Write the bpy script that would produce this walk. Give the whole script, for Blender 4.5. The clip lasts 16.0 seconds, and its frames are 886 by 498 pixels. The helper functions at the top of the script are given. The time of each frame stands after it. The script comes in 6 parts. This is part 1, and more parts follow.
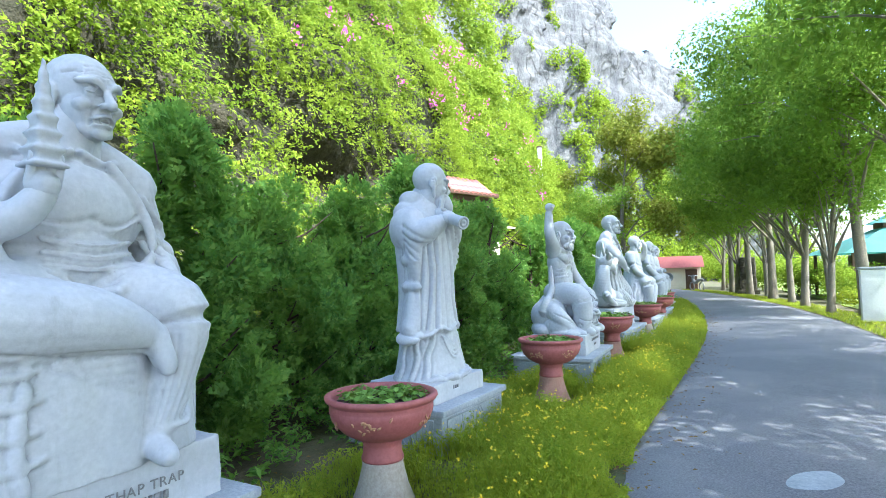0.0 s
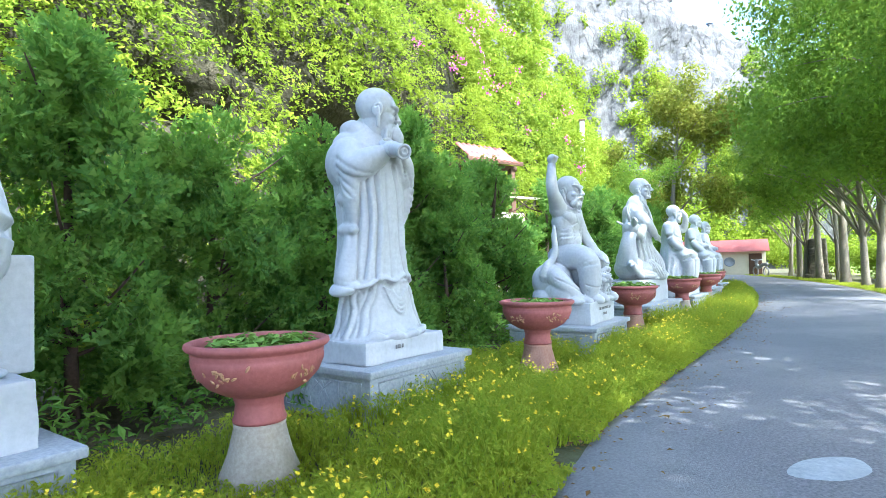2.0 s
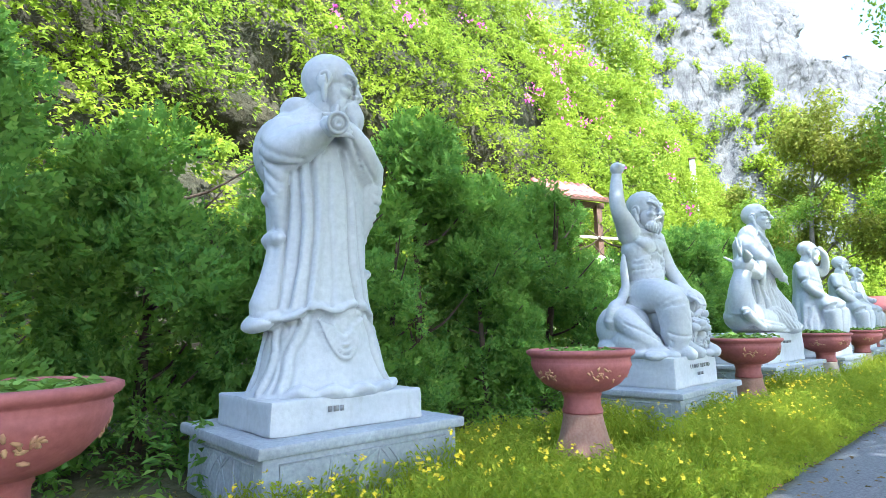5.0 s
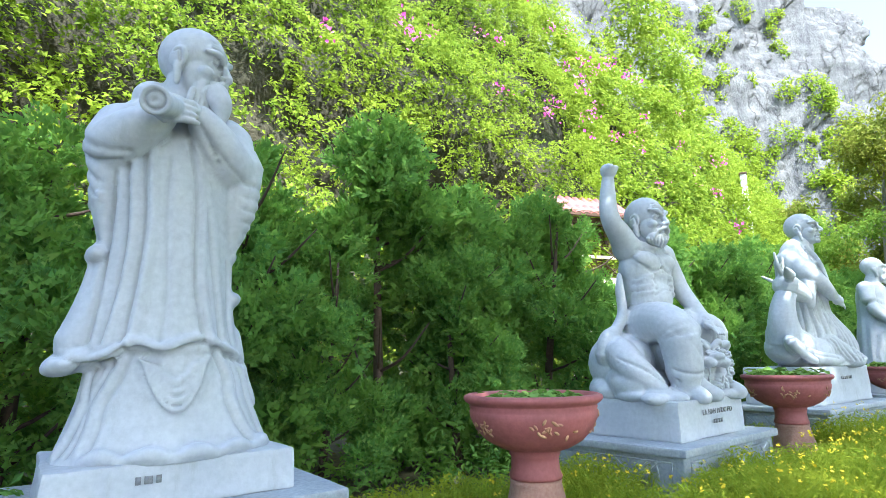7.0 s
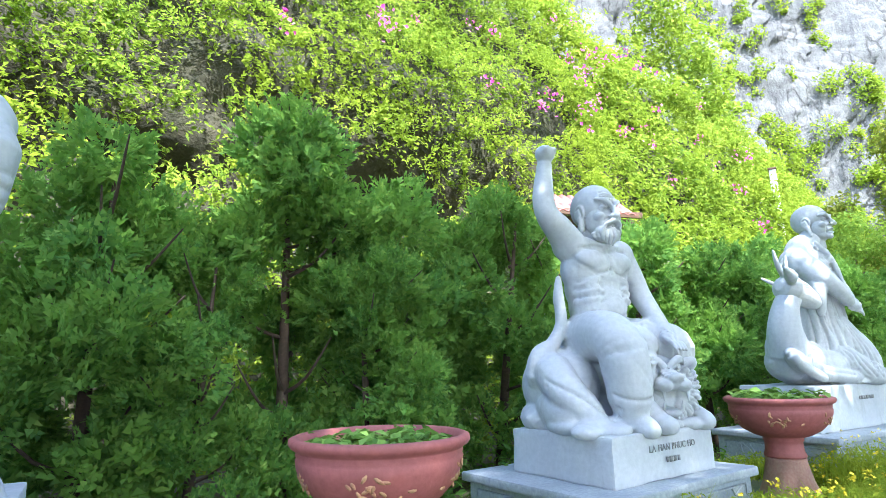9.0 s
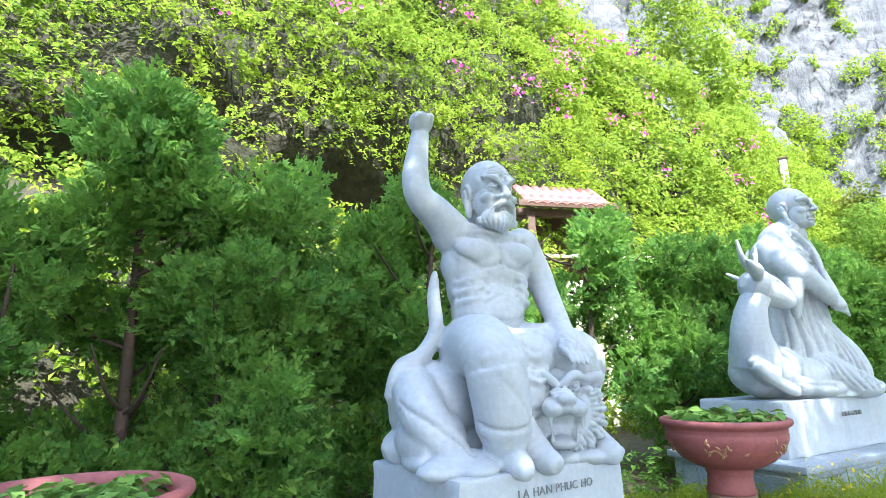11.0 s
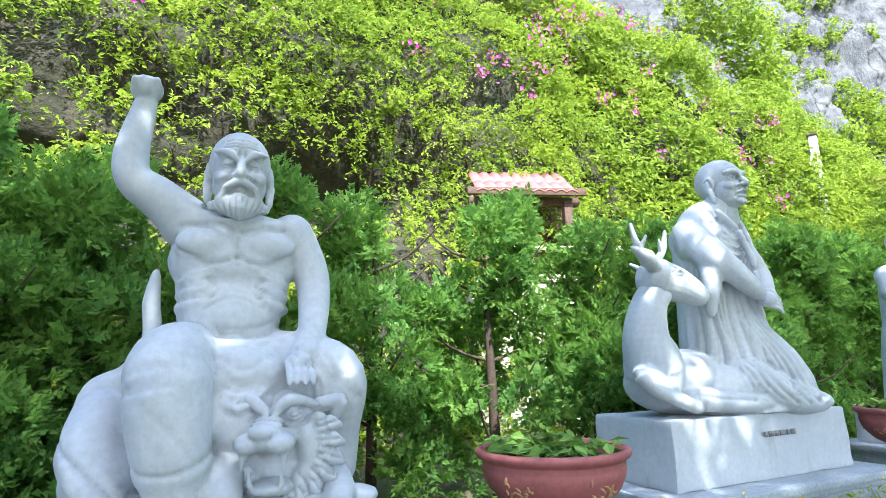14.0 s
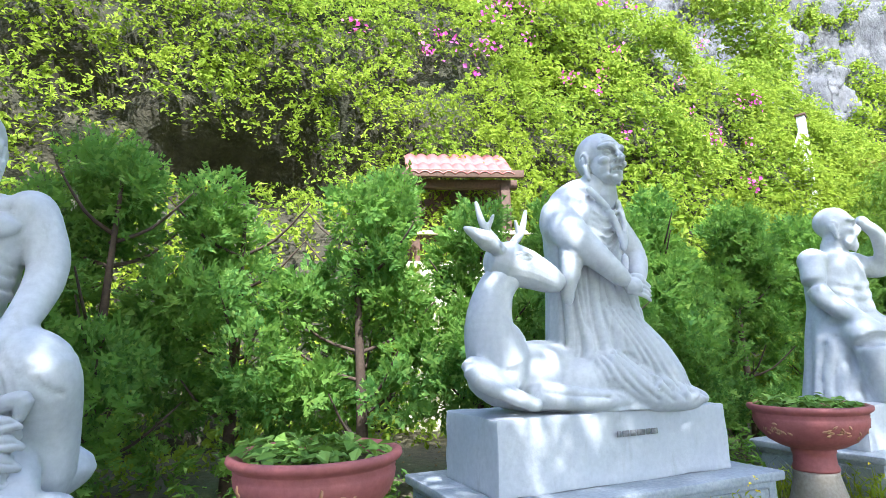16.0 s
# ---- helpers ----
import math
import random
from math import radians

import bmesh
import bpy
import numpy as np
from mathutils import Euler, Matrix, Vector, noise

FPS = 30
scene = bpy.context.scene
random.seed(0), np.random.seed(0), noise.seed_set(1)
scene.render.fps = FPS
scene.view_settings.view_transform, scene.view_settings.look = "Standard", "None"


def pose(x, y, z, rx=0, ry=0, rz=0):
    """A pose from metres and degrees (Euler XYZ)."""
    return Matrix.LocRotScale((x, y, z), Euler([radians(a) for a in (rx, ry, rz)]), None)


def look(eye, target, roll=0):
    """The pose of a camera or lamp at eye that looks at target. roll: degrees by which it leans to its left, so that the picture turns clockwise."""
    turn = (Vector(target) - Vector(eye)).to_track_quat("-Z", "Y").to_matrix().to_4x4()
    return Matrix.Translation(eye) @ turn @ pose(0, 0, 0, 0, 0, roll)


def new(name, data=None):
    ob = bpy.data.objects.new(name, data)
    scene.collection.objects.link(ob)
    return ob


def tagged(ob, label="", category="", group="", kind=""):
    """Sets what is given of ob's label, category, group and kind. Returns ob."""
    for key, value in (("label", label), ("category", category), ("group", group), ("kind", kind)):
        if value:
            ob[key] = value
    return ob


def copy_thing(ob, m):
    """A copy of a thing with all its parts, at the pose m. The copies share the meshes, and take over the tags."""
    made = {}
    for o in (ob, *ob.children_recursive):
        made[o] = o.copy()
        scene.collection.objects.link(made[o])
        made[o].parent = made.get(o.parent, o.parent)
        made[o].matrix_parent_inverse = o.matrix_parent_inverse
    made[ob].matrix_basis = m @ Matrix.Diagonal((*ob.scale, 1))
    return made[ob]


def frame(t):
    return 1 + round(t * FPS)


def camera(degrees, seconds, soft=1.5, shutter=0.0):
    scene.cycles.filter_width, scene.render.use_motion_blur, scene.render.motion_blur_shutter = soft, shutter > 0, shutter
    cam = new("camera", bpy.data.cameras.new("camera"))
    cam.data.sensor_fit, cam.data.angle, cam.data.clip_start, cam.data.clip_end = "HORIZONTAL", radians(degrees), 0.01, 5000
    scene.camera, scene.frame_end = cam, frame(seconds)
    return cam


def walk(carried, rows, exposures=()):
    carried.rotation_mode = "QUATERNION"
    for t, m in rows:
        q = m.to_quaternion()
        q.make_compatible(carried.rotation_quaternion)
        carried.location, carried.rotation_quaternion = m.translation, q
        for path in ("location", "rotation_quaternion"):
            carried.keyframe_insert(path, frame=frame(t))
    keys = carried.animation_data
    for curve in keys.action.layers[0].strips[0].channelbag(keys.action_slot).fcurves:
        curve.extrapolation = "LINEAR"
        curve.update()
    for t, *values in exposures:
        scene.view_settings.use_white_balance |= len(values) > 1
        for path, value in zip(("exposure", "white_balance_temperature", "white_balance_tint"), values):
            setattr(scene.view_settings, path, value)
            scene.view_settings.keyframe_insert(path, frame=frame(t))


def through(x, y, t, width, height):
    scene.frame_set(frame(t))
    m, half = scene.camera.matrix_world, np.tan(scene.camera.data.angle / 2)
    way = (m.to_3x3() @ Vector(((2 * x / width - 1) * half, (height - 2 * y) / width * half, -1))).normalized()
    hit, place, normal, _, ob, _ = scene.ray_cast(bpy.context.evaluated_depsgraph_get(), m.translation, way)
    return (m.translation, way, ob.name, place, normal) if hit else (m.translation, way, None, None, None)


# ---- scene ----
cam = camera(77.4, 16.0, 0.65)
PATH = [
    (0, (0.892, -0.837, 1.558), (0.539, 1.129, 1.651), -1.5),
    (0.5, (1.159, -0.597, 1.455), (0.729, 1.353, 1.559), -1.7),
    (1, (1.359, -0.381, 1.386), (0.872, 1.556, 1.491), -1.8),
    (1.5, (1.489, -0.129, 1.268), (0.963, 1.799, 1.359), -1.6),
    (2, (1.631, 0.179, 1.144), (1.076, 2.099, 1.205), -1.4),
    (2.5, (1.712, 0.453, 0.993), (1.136, 2.368, 1.05), -1.2),
    (3, (1.808, 0.703, 0.914), (1.177, 2.6, 0.988), -1.1),
    (3.5, (1.841, 0.966, 0.913), (1.132, 2.831, 1.046), -1.0),
    (4, (1.871, 1.284, 0.928), (1.081, 3.111, 1.116), -0.9),
    (6.5, (2.242, 2.753, 0.91), (1.197, 4.414, 1.295), -1.2),
    (7, (2.317, 3.033, 0.959), (1.241, 4.672, 1.352), -1.1),
    (7.5, (2.379, 3.302, 0.979), (1.27, 4.916, 1.384), -1.1),
    (8, (2.468, 3.583, 1.0), (1.329, 5.176, 1.409), -1.1),
    (8.5, (2.568, 3.853, 1.026), (1.412, 5.431, 1.44), -1.1),
    (9, (2.689, 4.175, 1.035), (1.512, 5.736, 1.456), -1.2),
    (11.5, (3.129, 5.605, 1.12), (1.877, 7.107, 1.538), -1.3),
    (12, (3.259, 5.842, 1.127), (1.986, 7.328, 1.541), -1.3),
    (12.5, (3.385, 6.098, 1.144), (2.087, 7.56, 1.565), -1.4),
    (13, (3.5, 6.339, 1.161), (2.173, 7.775, 1.583), -1.5),
    (13.5, (3.6, 6.576, 1.18), (2.25, 7.993, 1.595), -1.5),
    (14, (3.749, 6.867, 1.18), (2.38, 8.265, 1.592), -1.6),
    (14.5, (3.905, 7.126, 1.186), (2.52, 8.51, 1.593), -1.6),
    (15, (4.007, 7.417, 1.177), (2.608, 8.79, 1.573), -1.3),
    (15.5, (4.166, 7.673, 1.165), (2.757, 9.041, 1.546), -1.4),
    (16, (4.353, 7.955, 1.177), (2.939, 9.319, 1.548), -1.4),
]
walk(cam, [(t, look(eye, target, roll)) for t, eye, target, roll in PATH], [(0.0, 2.4, 5550, 6), (2.5, 2.7, 5550, 7), (4.0, 2.68, 5550, 7), (5.5, 2.52, 5550, 7), (7.0, 2.42, 5600, 6), (9.0, 2.58, 5550, 8), (12.0, 2.46, 5550, 9), (14.0, 2.26, 5550, 9), (16.0, 2.22, 5550, 12)])

# ---- light ----
SUN_TURN, SUN_UP = 118.0, 52.0          # degrees: compass of the sun from +y towards +x, height
world = bpy.data.worlds.new("sky")
scene.world = world
world.use_nodes = True
wn = world.node_tree.nodes
sky = wn.new("ShaderNodeTexSky")
sky.sky_type, sky.sun_disc = "NISHITA", False
sky.sun_elevation, sky.sun_rotation = radians(SUN_UP), radians(SUN_TURN)
sky.dust_density = 2.6
wn["Background"].inputs["Strength"].default_value = 0.15
world.node_tree.links.new(sky.outputs["Color"], wn["Background"].inputs["Color"])
sun = new("sun", bpy.data.lights.new("sun", "SUN"))
sun.data.energy, sun.data.angle, sun.data.color = 2.9, radians(0.53), (1.0, 0.95, 0.84)
a, e = radians(SUN_TURN), radians(SUN_UP)
sun.matrix_world = look((40 * math.sin(a), 40 * math.cos(a), 60), (40 * math.sin(a) - math.sin(a) * math.cos(e), 40 * math.cos(a) - math.cos(a) * math.cos(e), 60 - math.sin(e)))

# ---- materials ----


def material(name, rough=0.7, metal=0.0):
    m = bpy.data.materials.new(name)
    m.use_nodes = True
    b = m.node_tree.nodes["Principled BSDF"]
    b.inputs["Roughness"].default_value, b.inputs["Metallic"].default_value = rough, metal
    return m, m.node_tree.nodes, m.node_tree.links, b


def noise_node(n, l, scale, detail=6.0, rough=0.6, coords="Object", stretch=None):
    tc = n.new("ShaderNodeTexCoord")
    out = tc.outputs[coords]
    if stretch:
        mp = n.new("ShaderNodeMapping")
        mp.inputs["Scale"].default_value = stretch
        l.new(out, mp.inputs["Vector"])
        out = mp.outputs["Vector"]
    t = n.new("ShaderNodeTexNoise")
    t.inputs["Scale"].default_value, t.inputs["Detail"].default_value, t.inputs["Roughness"].default_value = scale, detail, rough
    l.new(out, t.inputs["Vector"])
    return t.outputs["Fac"]


def ramp(n, l, fac, stops):
    r = n.new("ShaderNodeValToRGB")
    while len(r.color_ramp.elements) < len(stops):
        r.color_ramp.elements.new(0.5)
    for el, (p, c) in zip(r.color_ramp.elements, stops):
        el.position, el.color = p, (*c, 1)
    l.new(fac, r.inputs["Fac"])
    return r.outputs["Color"]


def mix(n, l, fac, a, b, how="MIX"):
    m = n.new("ShaderNodeMix")
    m.data_type, m.blend_type = "RGBA", how
    for sock, v in ((m.inputs[0], fac), (m.inputs[6], a), (m.inputs[7], b)):
        if isinstance(v, (int, float)):
            sock.default_value = v
        elif isinstance(v, tuple):
            sock.default_value = (*v, 1)
        else:
            l.new(v, sock)
    return m.outputs[2]


def bump(n, l, b, fac, strength=0.3, distance=0.01):
    k = n.new("ShaderNodeBump")
    k.inputs["Strength"].default_value, k.inputs["Distance"].default_value = strength, distance
    l.new(fac, k.inputs["Height"])
    l.new(k.outputs["Normal"], b.inputs["Normal"])


def two_scale(name, dark, light, stain, rough=0.7, big=1.5, fine=30.0, amount=0.5, relief=0.3, depth=0.004, stretch=None):
    """A surface with a broad and a fine variation, stains and fine relief."""
    m, n, l, b = material(name, rough)
    base = ramp(n, l, noise_node(n, l, fine), [(0.3, dark), (0.7, light)])
    spots = ramp(n, l, noise_node(n, l, big, stretch=stretch), [(0.45, (0, 0, 0)), (0.75, (amount,) * 3)])
    l.new(mix(n, l, spots, base, stain), b.inputs["Base Color"])
    bump(n, l, b, noise_node(n, l, fine * 1.5), relief, depth)
    return m


def leafy(name, stops, through=0.35, rough=0.5, patch=None, glow=(0.32, 0.42, 0.05)):
    """Leaves: each its own shade, some light coming through."""
    m, n, l, b = material(name, rough)
    geo = n.new("ShaderNodeNewGeometry")
    col = ramp(n, l, geo.outputs["Random Per Island"], stops)
    if patch:
        spots = ramp(n, l, noise_node(n, l, patch[0], 3.0), [(0.4, (0, 0, 0)), (0.62, (patch[2],) * 3)])
        col = mix(n, l, spots, col, patch[1])
        tips = ramp(n, l, noise_node(n, l, patch[0] * 7, 2.0), [(0.42, (0, 0, 0)), (0.6, (0.45,) * 3)])
        col = mix(n, l, tips, col, patch[1])
    l.new(col, b.inputs["Base Color"])
    b.inputs["Specular IOR Level"].default_value = 0.15
    tr = n.new("ShaderNodeBsdfTranslucent")
    l.new(mix(n, l, 0.5, col, glow), tr.inputs["Color"])
    ms = n.new("ShaderNodeMixShader")
    ms.inputs[0].default_value = through
    l.new(b.outputs[0], ms.inputs[1])
    l.new(tr.outputs[0], ms.inputs[2])
    l.new(ms.outputs[0], n["Material Output"].inputs["Surface"])
    return m


def marble_mat(name, veins=0.4):
    m, n, l, b = material(name, 0.6)
    fine = ramp(n, l, noise_node(n, l, 30, 8), [(0.3, (0.44, 0.455, 0.475)), (0.7, (0.545, 0.56, 0.58))])
    grey = ramp(n, l, noise_node(n, l, 2.1, 8, 0.65, stretch=(1, 1, 0.45)), [(0.44, (0, 0, 0)), (0.6, (veins,) * 3), (0.72, (0.1,) * 3)])
    col = mix(n, l, grey, fine, (0.37, 0.4, 0.45))
    grime = ramp(n, l, noise_node(n, l, 6.0, 8, 0.72, stretch=(1.6, 1.6, 0.3)), [(0.58, (0, 0, 0)), (0.76, (0.5,) * 3)])
    col = mix(n, l, grime, col, (0.29, 0.29, 0.26))
    # shade painted into the carving: concave creases get a darker grey
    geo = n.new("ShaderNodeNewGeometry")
    crease_shade = ramp(n, l, geo.outputs["Pointiness"], [(0.43, (0.5,) * 3), (0.5, (0, 0, 0))])
    col = mix(n, l, crease_shade, col, (0.24, 0.25, 0.26))
    l.new(col, b.inputs["Base Color"])
    bump(n, l, b, mix(n, l, 0.35, noise_node(n, l, 70, 5), noise_node(n, l, 18, 6)), 0.3, 0.006)
    return m


def rock_mat(name):
    """Pale limestone with dark vertical clefts and grey streaks."""
    m, n, l, b = material(name, 0.9)
    base = ramp(n, l, noise_node(n, l, 1.1, 10, 0.7), [(0.3, (0.08, 0.08, 0.084)), (0.7, (0.18, 0.18, 0.178))])
    streak = ramp(n, l, noise_node(n, l, 0.5, 8, 0.7, stretch=(1, 1, 0.22)), [(0.5, (0, 0, 0)), (0.66, (0.75,) * 3)])
    col = mix(n, l, streak, base, (0.06, 0.064, 0.072))
    tc, mp, vo = n.new("ShaderNodeTexCoord"), n.new("ShaderNodeMapping"), n.new("ShaderNodeTexVoronoi")
    mp.inputs["Scale"].default_value, mp.inputs["Rotation"].default_value = (1, 1, 0.2), (0.1, 0.22, 0.3)
    vo.feature, vo.inputs["Scale"].default_value = "DISTANCE_TO_EDGE", 0.75
    wob = n.new("ShaderNodeTexNoise")
    wob.inputs["Scale"].default_value, wob.inputs["Detail"].default_value = 0.55, 10.0
    l.new(tc.outputs["Object"], wob.inputs["Vector"])
    l.new(tc.outputs["Object"], mp.inputs["Vector"])
    l.new(mix(n, l, 1.0, mp.outputs["Vector"], wob.outputs["Color"], "ADD"), vo.inputs["Vector"])
    crack = ramp(n, l, vo.outputs["Distance"], [(0.0, (0.9,) * 3), (0.05, (0.25,) * 3), (0.1, (0, 0, 0))])
    some = ramp(n, l, noise_node(n, l, 0.32, 5, 0.6), [(0.48, (0, 0, 0)), (0.6, (1, 1, 1))])
    col = mix(n, l, mix(n, l, 1.0, crack, some, "MULTIPLY"), col, (0.025, 0.025, 0.025))
    l.new(col, b.inputs["Base Color"])
    bump(n, l, b, mix(n, l, 0.5, noise_node(n, l, 1.6, 10, 0.7, stretch=(1, 1, 0.4)), noise_node(n, l, 0.6, 8, 0.6, stretch=(1, 1, 0.25))), 1.0, 0.6)
    return m


MARBLE = marble_mat("white_marble")
PEDESTAL = two_scale("grey_stone", (0.27, 0.3, 0.33), (0.42, 0.45, 0.48), (0.2, 0.22, 0.23), 0.75, 2.4, 40, 0.6, 0.5)
CEMENT = two_scale("mossy_cement", (0.3, 0.25, 0.2), (0.42, 0.37, 0.3), (0.2, 0.17, 0.1), 0.85, 4.0, 50, 0.7, 0.5)
REDFOOT = two_scale("red_washed_cement", (0.3, 0.15, 0.11), (0.4, 0.23, 0.17), (0.28, 0.21, 0.13), 0.85, 4.0, 50, 0.6, 0.5)
CLAY = two_scale("terracotta", (0.3, 0.085, 0.078), (0.4, 0.125, 0.115), (0.19, 0.06, 0.052), 0.65, 5.0, 35, 0.55, 0.25)
GILT = two_scale("worn_ochre_paint", (0.38, 0.2, 0.1), (0.5, 0.3, 0.15), (0.34, 0.12, 0.09), 0.7, 18.0, 60, 0.9, 0.2)
SOIL = two_scale("soil", (0.05, 0.035, 0.022), (0.1, 0.07, 0.045), (0.03, 0.024, 0.016), 0.95, 3.0, 45, 0.6, 0.8, 0.02)
EARTH = two_scale("earth_and_moss", (0.07, 0.06, 0.035), (0.13, 0.11, 0.06), (0.06, 0.1, 0.025), 0.95, 0.9, 14, 0.9, 0.8, 0.03)
ASPHALT = two_scale("asphalt", (0.1, 0.1, 0.112), (0.23, 0.23, 0.245), (0.27, 0.265, 0.26), 0.85, 0.8, 60, 0.6, 0.7, 0.012)
ROCK = rock_mat("limestone")
# shade is in the base colour, so bare gaps between the vines look dark
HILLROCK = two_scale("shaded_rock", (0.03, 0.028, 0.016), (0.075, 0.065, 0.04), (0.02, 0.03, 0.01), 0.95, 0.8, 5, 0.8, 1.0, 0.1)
BARK = two_scale("bark", (0.17, 0.14, 0.1), (0.3, 0.26, 0.2), (0.13, 0.14, 0.09), 0.9, 2.5, 25, 0.5, 0.9, 0.02, stretch=(1, 1, 0.3))
TWIG = two_scale("red_brown_bark", (0.055, 0.035, 0.025), (0.1, 0.065, 0.045), (0.05, 0.04, 0.035), 0.9, 4, 40, 0.5, 0.8)
PLASTER = two_scale("white_plaster", (0.72, 0.72, 0.7), (0.82, 0.82, 0.8), (0.5, 0.5, 0.47), 0.85, 1.2, 30, 0.4, 0.2)
CREAM = two_scale("cream_plaster", (0.7, 0.62, 0.46), (0.8, 0.73, 0.57), (0.5, 0.46, 0.36), 0.85, 1.2, 30, 0.4, 0.2)
ROOF = two_scale("red_roof_tile", (0.36, 0.1, 0.095), (0.48, 0.17, 0.155), (0.24, 0.09, 0.08), 0.6, 3, 25, 0.5, 0.2)
TEAL = two_scale("teal_sheet_roof", (0.12, 0.34, 0.33), (0.18, 0.45, 0.43), (0.2, 0.3, 0.29), 0.5, 1.5, 20, 0.4, 0.2)
WOOD = two_scale("dark_brown_wood", (0.08, 0.04, 0.025), (0.15, 0.08, 0.05), (0.05, 0.03, 0.02), 0.7, 2, 30, 0.5, 0.3)
STEEL = two_scale("white_painted_metal", (0.7, 0.71, 0.72), (0.8, 0.8, 0.8), (0.5, 0.45, 0.4), 0.5, 4, 40, 0.4, 0.1)
INK = two_scale("dark_engraving", (0.15, 0.15, 0.155), (0.26, 0.26, 0.265), (0.3, 0.3, 0.3), 0.8, 20, 60, 0.4, 0.1)
JUNIPER = leafy("juniper_foliage", [(0.0, (0.05, 0.135, 0.042)), (0.5, (0.115, 0.265, 0.066)), (0.85, (0.19, 0.36, 0.085)), (1.0, (0.32, 0.45, 0.11))], 0.52, 0.7, (1.5, (0.19, 0.31, 0.045), 0.6), (0.24, 0.42, 0.055))
VINE = leafy("vine_leaves", [(0.0, (0.06, 0.12, 0.013)), (0.4, (0.15, 0.25, 0.022)), (0.8, (0.27, 0.38, 0.032)), (1.0, (0.4, 0.48, 0.09))], 0.45, 0.6, (0.45, (0.3, 0.38, 0.025), 0.75))
BENDLEAF = leafy("yellowing_leaves", [(0.0, (0.09, 0.13, 0.02)), (0.5, (0.2, 0.25, 0.035)), (1.0, (0.34, 0.34, 0.06))], 0.5, 0.6, (0.3, (0.24, 0.2, 0.035), 0.5))
PETAL = leafy("magenta_petals", [(0.0, (0.6, 0.05, 0.36)), (1.0, (0.8, 0.2, 0.58))], 0.3, glow=(0.8, 0.15, 0.5))
TREELEAF = leafy("tree_leaves", [(0.0, (0.07, 0.15, 0.026)), (0.5, (0.15, 0.28, 0.042)), (1.0, (0.27, 0.38, 0.065))], 0.58, 0.6, (0.3, (0.2, 0.32, 0.045), 0.5))
GRASS = leafy("verge_grass", [(0.0, (0.17, 0.27, 0.024)), (0.5, (0.35, 0.45, 0.038)), (1.0, (0.52, 0.54, 0.06))], 0.6, 0.7, (1.2, (0.4, 0.42, 0.03), 0.6))
YELLOW = leafy("yellow_petals", [(0.0, (0.8, 0.6, 0.02)), (1.0, (0.9, 0.72, 0.06))], 0.2, glow=(0.9, 0.7, 0.05))
SUCCULENT = leafy("rosette_leaves", [(0.0, (0.1, 0.2, 0.03)), (1.0, (0.27, 0.42, 0.09))], 0.25, 0.5)
DEADLEAF = leafy("brown_leaves", [(0.0, (0.12, 0.06, 0.02)), (1.0, (0.25, 0.15, 0.05))], 0.1)

LAWN = two_scale("sunlit_lawn", (0.13, 0.2, 0.03), (0.24, 0.32, 0.06), (0.3, 0.28, 0.12), 0.95, 0.4, 9, 0.6, 0.8, 0.03)

# ---- building blocks ----
ROW = pose(0, 0, 0, 0, 0, 70.6)        # along the statue row: x onward, y away from the road, z up
rng = np.random.default_rng(7)


def row(x, y, z=0.0, turn=0.0):
    return ROW @ pose(x, y, z, 0, 0, turn)


def empty(name, m, label, category, group="", kind=""):
    ob = new(name)
    ob.empty_display_size = 0.2
    ob.matrix_world = m
    return tagged(ob, label, category, group, kind)


def smooth(me, on=True):
    me.polygons.foreach_set("use_smooth", [on] * len(me.polygons))


def part(name, bm, mat, parent=None, label="", flat=False, m=None):
    me = bpy.data.meshes.new(name)
    bm.to_mesh(me)
    bm.free()
    smooth(me, not flat)
    me.materials.append(mat)
    ob = new(name, me)
    if parent:
        ob.parent = parent
    if m:
        ob.matrix_basis = m
    return tagged(ob, label)


def mesh_of(name, verts, faces, mat, shade=False):
    """A mesh from arrays: verts (n, 3), faces (m, 3 or 4)."""
    me = bpy.data.meshes.new(name)
    verts, faces = np.asarray(verts, np.float32), np.asarray(faces, np.int32)
    k = faces.shape[1]
    me.vertices.add(len(verts))
    me.vertices.foreach_set("co", verts.ravel())
    me.loops.add(faces.size)
    me.loops.foreach_set("vertex_index", faces.ravel())
    me.polygons.add(len(faces))
    me.polygons.foreach_set("loop_start", np.arange(0, faces.size, k, dtype=np.int32))
    me.polygons.foreach_set("use_smooth", np.full(len(faces), shade))
    me.update(calc_edges=True)
    me.materials.append(mat)
    return me


def box(w, d, h, bevel=0.01, x=0, y=0, z=0, taper=1.0, rough=0.0, seed=0, cuts=0):
    """A block standing on z, with worn edges."""
    bm = bmesh.new()
    bmesh.ops.create_cube(bm, size=1)
    for v in bm.verts:
        k = taper if v.co.z > 0 else 1.0
        v.co = Vector((v.co.x * w * k + x, v.co.y * d * k + y, (v.co.z + 0.5) * h + z))
    if bevel:
        bmesh.ops.bevel(bm, geom=bm.edges[:], offset=bevel, segments=2, affect="EDGES", profile=0.6)
    if cuts:
        bmesh.ops.subdivide_edges(bm, edges=bm.edges[:], cuts=cuts, use_grid_fill=True)
    if rough:
        for v in bm.verts:
            v.co += noise.noise_vector(v.co * 7 + Vector((seed, 0, 0))) * rough
    return bm


